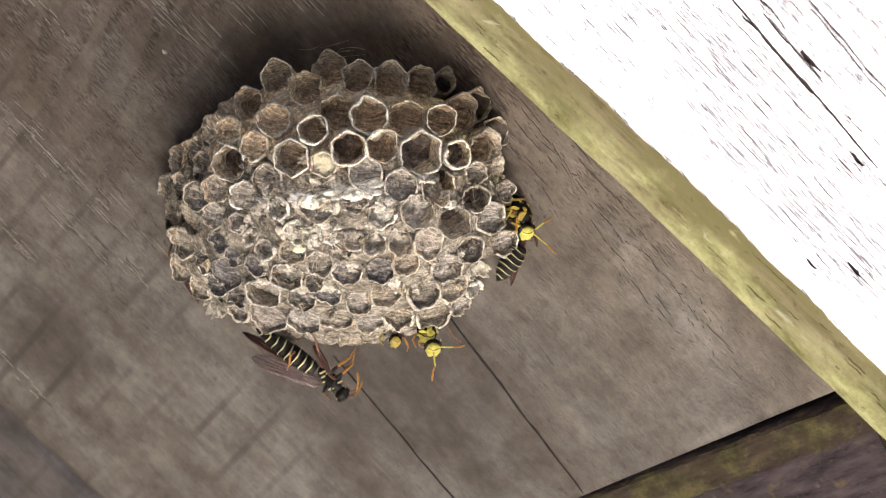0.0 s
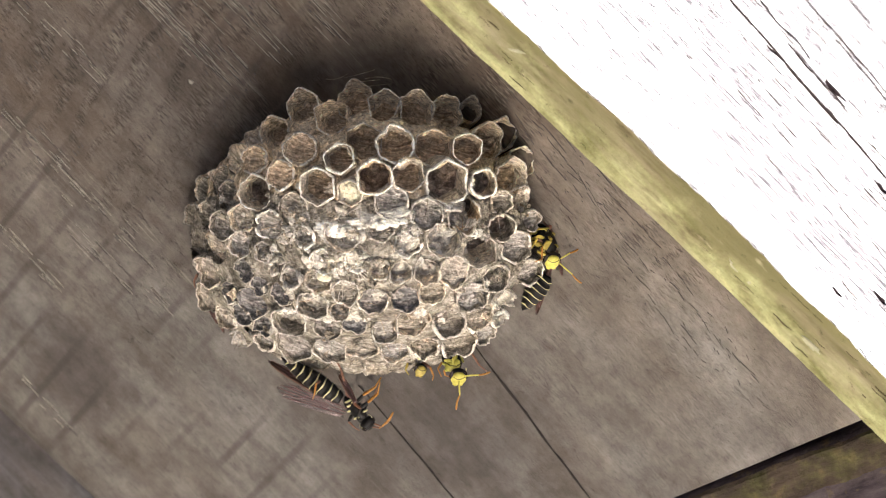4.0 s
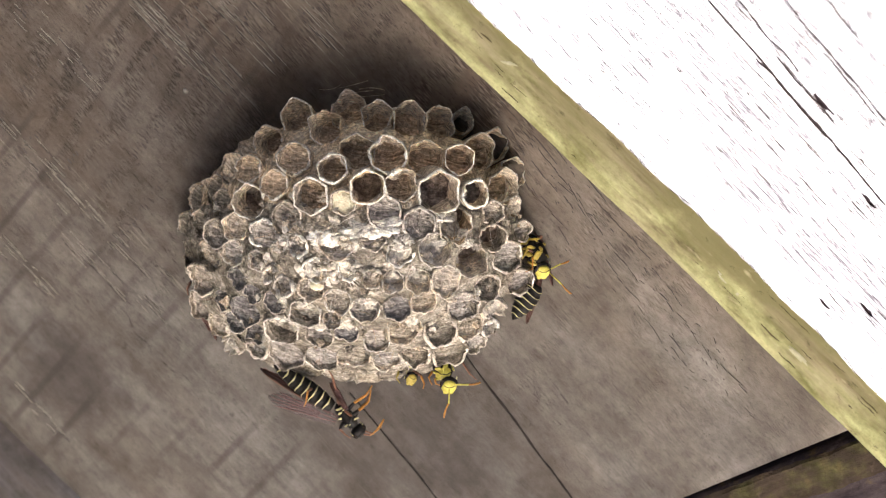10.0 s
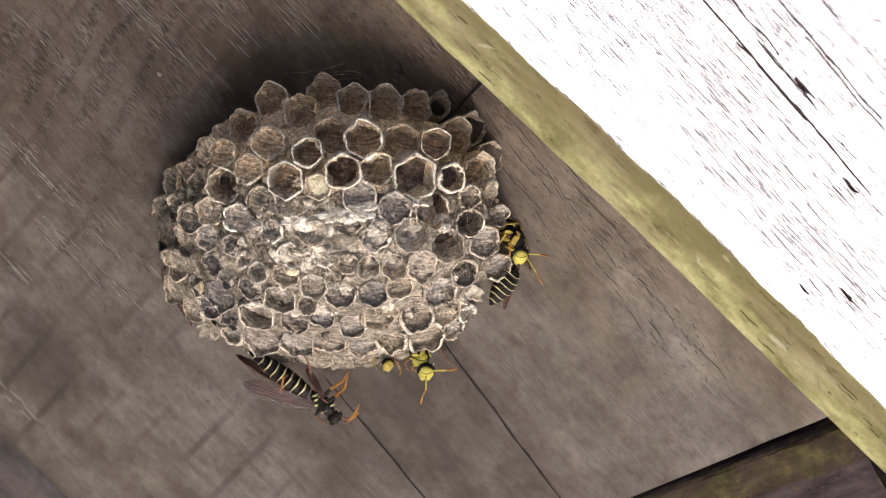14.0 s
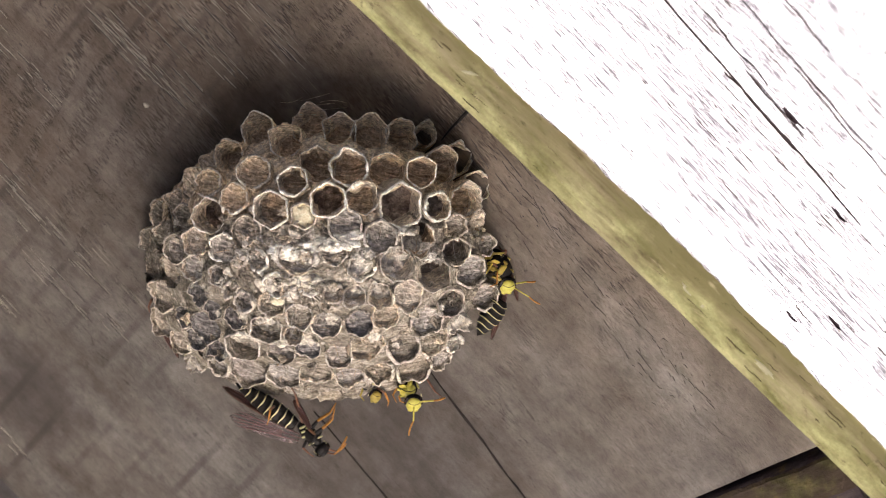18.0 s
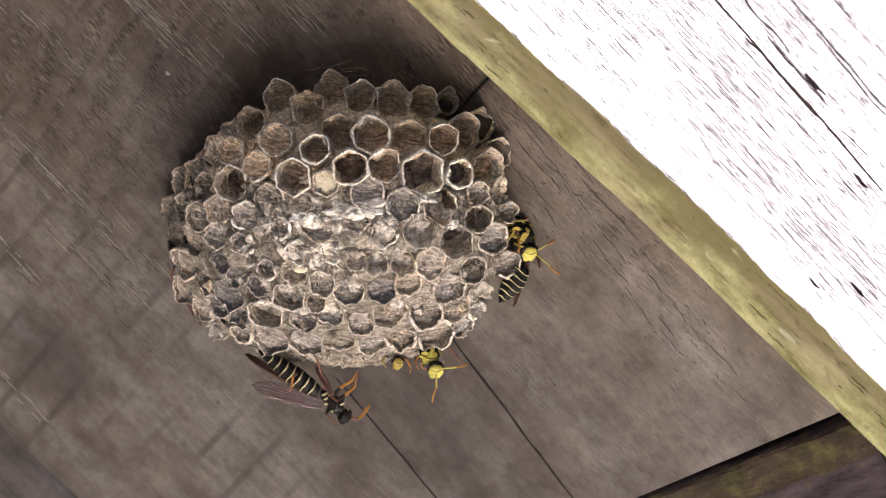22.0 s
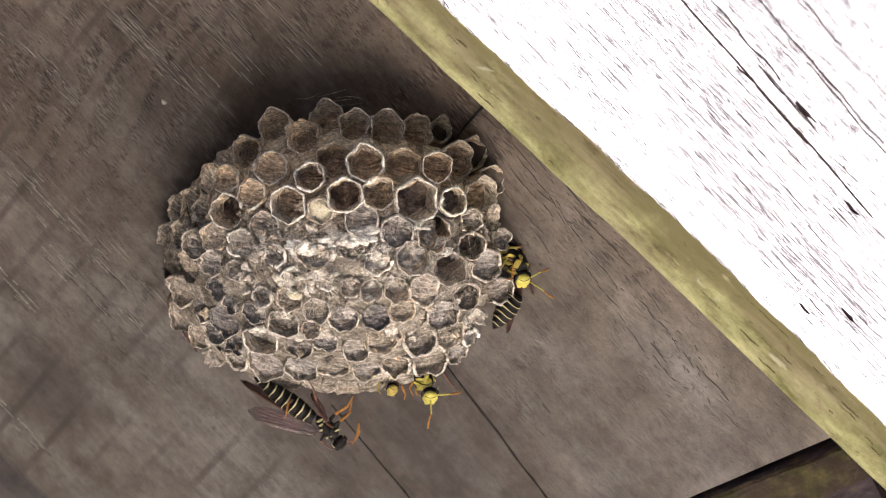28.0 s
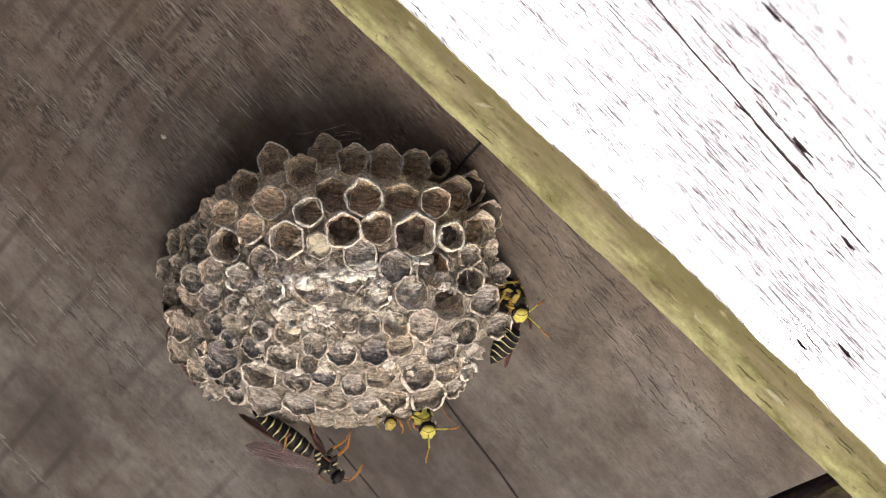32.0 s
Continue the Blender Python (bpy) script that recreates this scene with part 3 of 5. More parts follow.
part("web_fleck", ball(0.0006, 0.0004, 0.0002, 8, 6, 0.6), PALE, wide, "white fleck of web", pose(-0.0483, 0.0207, SOFFIT_Z - 0.0002))

# fascia: white-painted outer face, mossy lower edge
FACE_Y, BACK_Y = -0.0365, -0.0285
fascia = tagged(new("fascia"), "white-painted fascia board, paint cracked and peeling, lower edge green with moss", "fascia board", kind="structure")


def fascia_bm():
    bm = bmesh.new()
    prof = [(BACK_Y, 0.02, 0), (BACK_Y, 0.004, 0), (BACK_Y, 0.0014, 0), (BACK_Y - 0.0004, 0.0004, 0), (BACK_Y - 0.0014, 0, 0)]
    prof += [(BACK_Y - 0.0014 - 0.0052 * k / 8, 0, 0) for k in range(1, 9)]
    prof += [(FACE_Y + 0.0003, 0.0002, 0), (FACE_Y + 0.0001, 0.0010, 1), (FACE_Y, 0.0022, 1)]
    prof += [(FACE_Y, 0.004 + 0.196 * k / 50, 1) for k in range(51)]
    prof += [(BACK_Y, 0.2, 1)]
    rows = []
    stops = [-0.42 + 0.006 * k for k in range(60)] + [-0.06 + 0.0005 * k for k in range(320)] + [0.10 + 0.0076 * k for k in range(51)]
    for x in stops:
        row = []
        for y, z, k in prof:
            n = noise.noise(Vector((x * 90, y * 300, z * 160)))
            n2 = noise.noise(Vector((x * 24, y * 40, z * 20 + 9)))
            amp = 0.0 if z > 0.195 else (0.00034 if k == 0 and y > FACE_Y + 0.001 else 0.00075 if z < 0.003 else 0.00005)
            n = 0.6 * n + 0.16 * noise.noise(Vector((x * 520, y * 500, z * 300))) if k == 0 else n
            row.append((x, y + amp * n * 1.4 + amp * 1.5 * n2, EDGE_Z + z + amp * (n2 + n * 0.5)))
        rows.append(row)
    rings_mesh(bm, rows, lambda i, j: 1 if j < 13 else 0, True, True, True)
    bmesh.ops.recalc_face_normals(bm, faces=bm.faces[:])
    return bm


plank = part("board", fascia_bm(), [PAINT, MOSS_EDGE, CRACK], fascia)


for mx, my, ma, mb, turn in ((-0.0118, -0.0338, 0.0016, 0.00032, -32), (0.0272, -0.0337, 0.0023, 0.00034, 10), (0.0315, -0.0327, 0.0028, 0.0005, 5), (0.0345, -0.0345, 0.0022, 0.0004, -2), (0.0352, -0.0325, 0.0018, 0.0004, 6), (0.0090, -0.0315, 0.0015, 0.0003, 0), (0.0480, -0.0320, 0.0020, 0.0004, 3)):
    part("pale_mark", ball(ma, mb, 0.00022, 16, 6, 0.7, mx * 300), PALE_MOSS, plank, "pale dry mark", pose(mx, my, EDGE_Z + 0.00005, 0, 0, turn))


RNG = random.Random(8)
for i in range(30):
    mx, my = RNG.uniform(-0.02, 0.085), RNG.uniform(-0.0357, -0.0300)
    run = RNG.uniform(0.0008, 0.004)
    part("edge_crack", sliver([(mx + run * t, my + RNG.uniform(-0.00012, 0.00012), EDGE_Z - 0.0001) for t in (0, 0.3, 0.6, 1)], RNG.uniform(0.00008, 0.00018), (0, 0, -0.0001)), MOSS_SPLIT, plank)


# dark split just behind the painted corner
for i in range(11):
    mx, run = 0.0305 + 0.0014 * i, RNG.uniform(0.0010, 0.0024)
    my = -0.0359 - 0.0003 * noise.noise(Vector((i * 0.7, 1, 0)))
    part("edge_crack", sliver([(mx + run * t, my + RNG.uniform(-0.0001, 0.0001), EDGE_Z - 0.00015) for t in (0, 0.3, 0.6, 1)], RNG.uniform(0.00010, 0.00026), (0, 0, -0.0001)), MOSS_SPLIT, plank)


def paint_crack(x0, h0, x1, h1, width, steps=18):
    pts = []
    for i in range(steps):
        t = i / (steps - 1)
        pts.append((x0 + (x1 - x0) * t, FACE_Y - 0.0001, EDGE_Z + h0 + (h1 - h0) * t + 0.0022 * noise.noise(Vector((t * 4, h0 * 70, 3)))))
    return part("crack", sliver(pts, width, (0, -0.00025, 0)), CRACK_DEEP, plank)


paint_crack(-0.012, 0.0770, 0.050, 0.0585, 0.00055, 40)
paint_crack(0.0165, 0.0668, 0.034, 0.0625, 0.00045, 22)
paint_crack(0.0195, 0.0745, 0.034, 0.0710, 0.00035)
paint_crack(0.001, 0.0840, 0.024, 0.0770, 0.0002)
paint_crack(0.010, 0.1010, 0.046, 0.0900, 0.00024)
paint_crack(0.026, 0.0930, 0.052, 0.0850, 0.0002)
paint_crack(-0.002, 0.1250, 0.030, 0.1150, 0.0006)
# flat lumps, near-black in place of the shade in an open hole
for kx, kh, kr in ((0.0306, 0.0741, 0.0013), (0.0530, 0.0200, 0.0008), (0.0461, 0.0550, 0.0009), (0.0120, 0.1180, 0.0016), (0.0465, 0.0100, 0.0006)):
    part("knot_hole", ball(kr * 1.7, 0.00015, kr * 0.8, 14, 6, 0.9, kx * 90), KNOT, plank, at=pose(kx, FACE_Y, EDGE_Z + kh, 0, 12, 0))
RNG = random.Random(5)
for i in range(290):
    cx, ch = RNG.uniform(-0.04, 0.09), 0.004 + 0.13 * RNG.random() ** 0.7
    run = 0.0006 + 0.007 * RNG.random() ** 2.5
    drop = -run * RNG.uniform(0.08, 0.26)
    part("paint_slit", sliver([(cx + run * t, FACE_Y - 0.0001, EDGE_Z + ch + drop * t + RNG.uniform(-0.0002, 0.0002)) for t in (0, 0.2, 0.45, 0.7, 1)], RNG.uniform(0.00006, 0.00016) + 0.00022 * RNG.random() ** 6, (0, -0.00014, 0)), CRACK, plank)

# cross rail below the soffit
rail = tagged(new("cross_rail"), "dark rough timber rail with a mossy edge beside the soffit board", "rail", kind="structure")


def rail_bm():
    bm = bmesh.new()
    rows = []
    prof = [(0.0, 0.028), (0.0, 0.0030), (0.0001, 0.0016), (0.0004, 0.0008), (0.0009, 0.0003), (0.0018, 0.0001)]
    prof += [(0.0018 + 0.28 * k / 180, 0.0) for k in range(1, 181)] + [(0.2818, 0.028)]
    for i in range(241):
        y = -0.022 + 0.20 * i / 240
        row = []
        for x, z in prof:
            n = 0.7 * noise.noise(Vector((x * 300, y * 200, z * 300))) + 0.5 * noise.noise(Vector((x * 900, y * 600, z * 700)))
            n2 = noise.noise(Vector((x * 60, y * 30, z * 60 + 4)))
            amp = 0.0 if z > 0.02 else 0.0005 if x < 0.005 else 0.0009
            row.append((x + amp * n, y, z + amp * (n * 0.5 + n2)))
        rows.append(row)
    # side strip (j < 3) takes the dark plum wood, standing in for its shade
    rings_mesh(bm, rows, lambda i, j: 0 if 2 < j < 8 else 1, True, True, True)
    bmesh.ops.recalc_face_normals(bm, faces=bm.faces[:])
    return bm


part("timber", rail_bm(), [MOSS_RAIL, ROUGH_RAIL], rail, smooth=False, at=pose(0.0613, 0.0, SOFFIT_Z - 0.0015, 0.9, 0, 18.9))

# unseen ground below, and unseen walls added to block and bounce light
bm = bmesh.new()
bmesh.ops.create_grid(bm, x_segments=24, y_segments=24, size=60)
for w in bm.verts:
    w.co.z = 0.01 * noise.noise(w.co * 0.2)
ground = tagged(new("ground", mesh_of("ground", bm, GROUND)), "unseen dark blue-grey ground", "ground", kind="structure")


def block(x0, x1, y0, y1, z0, z1, soft=0.004):
    bm = bmesh.new()
    bmesh.ops.create_cube(bm, size=1)
    for w in bm.verts:
        w.co = Vector((x0 + (x1 - x0) * (w.co.x + 0.5), y0 + (y1 - y0) * (w.co.y + 0.5), z0 + (z1 - z0) * (w.co.z + 0.5)))
    bmesh.ops.bevel(bm, geom=bm.edges[:], offset=soft, segments=2, affect="EDGES")
    return bm


# added dark wall out of view: keeps light from the west off the board
wall = tagged(new("blocker_west", mesh_of("blocker_west", block(-0.22, -0.112, -0.0283, 0.3618, -0.01, SOFFIT_Z - 0.001), BLOCKER)), "unseen dark wall added to cut light from the west", "wall", kind="structure")
# added white reflector out of view: main light on the nest
bouncer = tagged(new("bouncer_east", mesh_of("bouncer_east", block(0.352, 0.55, -0.027, 3.0, -0.01, 2.6), BOUNCE_WHITE)), "unseen white wall added to bounce sunlight onto the nest", "wall", kind="structure")
# added dull wall out of view: holds down fill from the north
tagged(new("dull_bouncer_north", mesh_of("dull_bouncer_north", block(-4.0, 0.350, 0.362, 0.60, -0.01, 2.6), BOUNCE_DULL)), "unseen dull grey wall added to limit bounced light", "wall", kind="structure")

# ---- the nest ----
MM = 0.001
NEST = FACE @ pose(-0.0151, -0.0006, -0.0065)
nest = tagged(new("wasp_nest"), "grey-brown papery wasp nest of open hexagonal cells hanging under the soffit", "wasp nest")
nest.matrix_basis = NEST
HALF_X, HALF_Y, BOW = 28.1 * MM, 23.9 * MM, 0.90
LEAN_X, LEAN_Y = math.sin(TURN_A), math.cos(TURN_A)
RNG = random.Random(11)


def swell(X, Y):
    """Where a cell of the flat comb comes to lie on the swollen face: place and outward axis."""
    q = math.hypot(X / HALF_X, Y / HALF_Y)
    w = BOW * q
    g = math.sin(w) / w if w > 1e-6 else 1.0
    x, y = X * g + 0.06 * Y * g - 1.1 * MM, Y * g - 0.2 * MM
    z = -7.5 * MM + 21 * MM * (math.cos(w) - 0.44) / 0.56 + 0.45 * (x * LEAN_X + y * LEAN_Y)
    far = math.hypot(X, Y) or 1.0
    tilt = w * (0.56 + 0.14 * max(-1.0, min(1.0, Y / HALF_Y)))
    axis = Vector((X / far * math.sin(tilt), Y / far * math.sin(tilt), math.cos(tilt)))
    return Vector((x, y, z)), axis, q, g


def hexagon(a, roundness):
    """Radius of a rounded hexagon with flat sides facing its row, for an apothem of 1."""
    w = (a + math.pi / 6) % (math.pi / 3) - math.pi / 6
    return (1 - roundness) / math.cos(w) + roundness * 1.06


def cell_bm(size, length, depth, roundness, ragged, flare, floor, seed, thin=0.17 * MM, gape=0.99, slant=0.0, broken=0.0):
    """One cell, mouth at z = 0: shoulder, collar, frayed rim, inner skin and floor. Slots: outside, rim, inside, floor."""
    bm = bmesh.new()
    n = 36
    ang = [2 * math.pi * j / n for j in range(n)]
    off = Vector((seed * 3.7, seed * 1.3, seed))
    dirs = [Vector((math.cos(a), math.sin(a), 0)) for a in ang]
    lip = [ragged * (noise.noise(d * 1.5 + off) * 1.2 + noise.noise(d * 4.5 + off) * 0.6 + noise.noise(d * 13 + off) * 0.6) for d in dirs]
    fat = [thin * (1.0 + 0.9 * noise.noise(d * 3.1 - off) + 0.7 * noise.noise(d * 9 - off)) for d in dirs]

    def ring(r, z, inset, rnd, rag, crumple=0.0):
        out = []
        for j, a in enumerate(ang):
            w = 1 + 0.13 * noise.noise(dirs[j] * 1.3 + off + Vector((0, 0, z * 160)))
            d = r * hexagon(a, rnd) * w - fat[j] * inset + crumple * noise.noise(dirs[j] * 5 + off + Vector((0, 0, z * 900)))
            out.append((d * math.cos(a), d * math.sin(a), z + rag * lip[j] - min(1.0, rag) * abs(slant) * 0.5 * (1 - math.copysign(1, slant) * math.sin(a))))
        return out

    c = 0.16 * MM
    mouth = size * (gape + flare)
    rings = [ring(size * 0.82, -length, 0, 0.1, 0, c), ring(size * 0.95, -length * 0.6, 0, 0.1, 0, c),
             ring(size * 1.0, -length * 0.32, 0, 0.15, 0.05, c), ring(size * 1.03, -1.5 * MM, 0, 0.3, 0.2, c),
             ring(size * 1.03, -0.8 * MM, 0, 0.6 * roundness, 0.5, c), ring(mouth * 1.01, -0.18 * MM, -0.3, roundness, 0.9, c * 0.6),
             ring(mouth, 0.06 * MM, 0.0, roundness, 1.0), ring(mouth, 0.14 * MM, 0.5, roundness, 1.05), ring(mouth, 0.0, 1.0, roundness, 1.0),
             ring(mouth, -0.45 * MM, 1.15, roundness, 0.8, c * 0.5)]
    slots = [0, 0, 0, 0, 0, 1, 1, 1, 2, 2]
    for k in range(1, 6):
        t = k / 5
        rings.append(ring(size * (gape + flare - (0.12 + flare) * t * min(1, depth / length)), -0.45 * MM - depth * t, 1.1, roundness * 0.8 + 0.2 * t, 0.8 * (1 - t) ** 2, c))
        slots.append(2)
    slots[-1] = 3
    z = -depth - 0.45 * MM
    base = rings[-1]
    for k in range(1, 5):
        t = k / 5
        rings.append([(p[0] * (1 - t), p[1] * (1 - t), z + floor * (1 - (1 - t) ** 2) + 0.30 * MM * noise.noise(Vector((p[0] * 500 * (1 - t), p[1] * 700 * (1 - t), k * 0.3)) + off)) for p in base])
        slots.append(3)
    pale = [noise.noise(d * 1.3 + off * 1.7) > broken for d in dirs] + [True]
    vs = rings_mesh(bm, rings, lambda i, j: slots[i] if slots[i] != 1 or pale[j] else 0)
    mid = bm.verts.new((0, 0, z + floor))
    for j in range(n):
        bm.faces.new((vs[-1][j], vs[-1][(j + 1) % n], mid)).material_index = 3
    return bm


# the cells hang straight down from the board, so towards the viewer they lean down and to one side, and fan out to the rim
HANG = Vector((-0.10, -0.30, 0.0))
CELL_SEED = iter(range(1000))
MOUTHS = []


def build_cell(X, Y, r, kind):
    """One cell at a place of the flat comb, with the radius of its mouth in millimetres. Kinds: h hood at the upper rim, e edge-on at the rim,
    d open and dark, o open with a chalky rim, b shallow brown, g shallow grey, r shallow with a chalky rim, s slate, k long with a hole at its back,
    w closed with white paper, x torn open, T tall brown, C capped."""
    idx = next(CELL_SEED)
    at, axis, q, g = swell(X * MM, Y * MM)
    U = RNG.uniform
    pick = RNG.choice
    size, length, depth, roundness, ragged, flare, floor, thin, gape, lift = r * MM * 1.0, 9.0 * MM, 3.6 * MM, U(0.35, 0.8), U(0.3, 0.7) * MM, U(-0.02, 0.03), -0.4 * MM, 0.15 * MM, 0.98, U(-0.3, 0.3) * MM
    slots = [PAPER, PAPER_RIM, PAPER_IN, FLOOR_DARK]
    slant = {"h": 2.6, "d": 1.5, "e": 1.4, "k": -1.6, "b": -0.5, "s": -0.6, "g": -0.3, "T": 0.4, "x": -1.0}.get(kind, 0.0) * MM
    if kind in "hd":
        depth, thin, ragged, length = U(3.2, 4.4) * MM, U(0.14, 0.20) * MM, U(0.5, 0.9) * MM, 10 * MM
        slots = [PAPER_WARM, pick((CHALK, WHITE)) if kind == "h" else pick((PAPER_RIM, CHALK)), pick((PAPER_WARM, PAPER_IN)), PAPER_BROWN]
        roundness = U(0.05, 0.4)
        if kind == "h":
            lift, flare = lift + 0.3 * MM, 0.03
    elif kind == "e":
        size, lift = size * 1.2, -0.95 * MM
        depth, length, ragged, thin = U(0.2, 0.5) * MM, 6.0 * MM, U(0.5, 0.9) * MM, 0.16 * MM
        slots = [pick((PAPER_IN, PAPER_WARM)), pick((CHALK, PAPER_RIM)), PAPER_IN, pick((PAPER, PAPER_IN))] if Y > -15 else [PAPER, PAPER_RIM, PAPER, PAPER]
    elif kind == "o":
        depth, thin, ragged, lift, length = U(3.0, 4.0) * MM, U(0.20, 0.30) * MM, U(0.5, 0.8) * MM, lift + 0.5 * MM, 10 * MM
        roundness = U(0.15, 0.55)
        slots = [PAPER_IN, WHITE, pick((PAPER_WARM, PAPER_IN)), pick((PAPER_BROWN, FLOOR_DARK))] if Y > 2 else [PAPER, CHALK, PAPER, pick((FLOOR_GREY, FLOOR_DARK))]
    elif kind == "b":
        lift += 0.1 * MM
        depth, ragged, thin = U(0.35, 0.8) * MM, U(0.4, 0.8) * MM, U(0.2, 0.28) * MM
        slots = [pick((PAPER_IN, PAPER)), pick((PAPER_RIM, CHALK)), PAPER_IN, pick((PAPER, FLOOR_GREY))]
        if Y > 4:
            slots = [PAPER_WARM, PAPER_RIM, PAPER_WARM, pick((PAPER_BROWN, PAPER_WARM))]
    elif kind == "g":
        lift += 0.1 * MM
        depth, ragged, thin = U(0.35, 0.8) * MM, U(0.3, 0.6) * MM, U(0.16, 0.24) * MM
        slots = [PAPER, pick((PAPER_RIM, CHALK)), PAPER, FLOOR_GREY]
    elif kind == "r":
        depth, ragged, thin, lift = U(0.45, 1.0) * MM, U(0.3, 0.8) * MM, U(0.26, 0.36) * MM, lift + 0.3 * MM
        slots = [PAPER, pick((CHALK, PAPER_RIM)), PAPER, pick((FLOOR_GREY, PAPER))]
    elif kind == "s":
        lift += 0.05 * MM
        depth, ragged, thin = U(0.35, 0.8) * MM, U(0.5, 0.9) * MM, U(0.14, 0.22) * MM
        slots = [PAPER, pick((PAPER_RIM, CHALK, PAPER)), FLOOR_SLATE, FLOOR_SLATE]
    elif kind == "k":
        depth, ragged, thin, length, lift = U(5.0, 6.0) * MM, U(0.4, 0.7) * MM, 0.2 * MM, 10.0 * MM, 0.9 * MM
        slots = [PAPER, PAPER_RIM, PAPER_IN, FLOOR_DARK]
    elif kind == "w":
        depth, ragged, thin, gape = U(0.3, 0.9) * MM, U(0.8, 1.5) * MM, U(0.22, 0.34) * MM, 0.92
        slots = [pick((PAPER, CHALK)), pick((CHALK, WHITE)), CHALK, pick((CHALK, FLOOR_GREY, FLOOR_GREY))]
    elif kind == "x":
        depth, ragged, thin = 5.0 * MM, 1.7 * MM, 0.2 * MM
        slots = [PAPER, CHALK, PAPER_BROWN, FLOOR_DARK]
    elif kind == "T":
        lift, depth, ragged, length = 2.3 * MM, 2.8 * MM, 0.3 * MM, 11 * MM
        slots = [PAPER_BROWN, WHITE, PAPER_BROWN, PAPER_BROWN]
    elif kind == "C":
        size, depth, floor, ragged, lift, thin = size * 0.93, 0.5 * MM, 0.7 * MM, 0.3 * MM, 0.6 * MM, 0.22 * MM
        slots = [PAPER_IN, PAPER_RIM, PAPER_IN, CAP_TAN]
    if kind in "hdo":
        size *= 1.08
    if kind == "h":
        at = at - Vector((0, 0.45, 0)) * MM
    if kind not in "eC":
        lift, thin = lift + 0.25 * MM, max(0.18 * MM, thin * 1.05)
    if Y > 9 and kind in "hdbo":
        lift, at = lift + 1.2 * MM, at - Vector((0, 0.35, 0)) * MM
    fan = math.hypot(X, Y) or 1.0
    spread = math.sin(0.62 * BOW * q)
    down = 0.6 if kind in "kx" else 0.0
    z = (Vector((X / fan * spread, Y / fan * spread, math.sqrt(1 - spread * spread))) + HANG * (1 + down) + Vector((0, 0.12 if Y > 9 else 0, 0)) + Vector((RNG.gauss(0, 0.06), RNG.gauss(0, 0.06), 0))).normalized()
    x = (Vector((1, 0.03, 0)) - z * z.x).normalized()
    m = Matrix.Translation(at + z * lift) @ Matrix((x, z.cross(x), z)).transposed().to_4x4() @ pose(0, 0, 0, 0, 0, RNG.gauss(0, 8))
    MOUTHS.append((at + z * lift, z, size))
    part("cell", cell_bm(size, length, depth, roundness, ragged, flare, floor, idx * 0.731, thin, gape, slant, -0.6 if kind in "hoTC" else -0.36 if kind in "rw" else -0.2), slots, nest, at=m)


def comb_row(*row):
    for cell in row:
        build_cell(*cell)


comb_row((-10.6, 24.2, 2.40, "h"), (-4.7, 20.5, 2.36, "d"), (-1.1, 25.2, 2.55, "h"), (4.2, 23.3, 2.28, "h"), (9.7, 22.9, 2.62, "h"), (15.6, 23.4, 2.27, "h"), (21.3, 25.5, 1.59, "h"), (23.4, 18.2, 2.45, "h"), (27.9, 20.9, 2.2, "h"), (32.4, 15.6, 2.1, "h"), (28.3, 12.0, 2.5, "h"))
comb_row((-20.0, 17.3, 1.97, "e"), (-15.2, 18.6, 2.40, "d"), (-9.0, 14.4, 2.52, "b"), (1.0, 15.5, 2.39, "d"), (6.2, 14.6, 2.60, "o"), (12.4, 14.9, 2.48, "d"), (17.9, 14.4, 2.32, "T"))
comb_row((-22.9, 13.9, 2.16, "e"), (-17.4, 13.4, 2.22, "b"), (-12.0, 10.5, 2.27, "b"), (-2.5, 12.5, 2.09, "o"), (3.0, 9.4, 2.39, "o"), (8.4, 10.0, 2.33, "d"), (14.7, 8.7, 2.98, "o"), (20.9, 9.3, 1.98, "o"))
comb_row((-32.4, 8.4, 2.22, "e"), (-26.4, 10.2, 2.00, "e"), (-23.4, 7.0, 1.98, "e"), (-16.5, 7.3, 2.47, "o"), (-5.7, 7.9, 2.58, "o"), (-0.6, 6.8, 2.16, "C"), (5.8, 5.2, 2.44, "g"), (11.4, 3.5, 2.38, "r"), (17.9, 3.3, 2.57, "x"), (25.1, 5.9, 1.85, "r"), (31.6, 6.6, 1.75, "e"))
comb_row((-35.6, 3.2, 2.06, "e"), (-28.8, 3.7, 1.83, "e"), (-23.6, 2.0, 2.34, "g"), (-19.0, 3.0, 2.24, "b"), (-13.5, 1.8, 2.45, "w"), (-9.7, 4.3, 2.43, "g"), (-7.6, -0.1, 1.91, "w"), (-1.3, 0.5, 2.75, "b"), (4.2, 1.1, 2.21, "w"), (8.7, -1.1, 2.22, "w"), (14.4, -0.6, 2.48, "k"), (25.2, 1.6, 2.11, "o"), (34.1, 2.7, 1.77, "g"))
comb_row((-32.8, -2.3, 1.86, "e"), (-25.3, -2.2, 2.18, "e"), (-19.1, -1.4, 2.12, "b"), (-14.5, -2.5, 1.65, "b"), (-4.3, -3.9, 2.11, "w"), (1.0, -3.8, 2.03, "w"), (4.5, -5.1, 1.63, "b"), (7.9, -5.6, 1.76, "k"), (12.0, -5.6, 1.91, "k"), (21.2, -2.5, 2.58, "k"), (29.4, -2.0, 2.54, "r"))
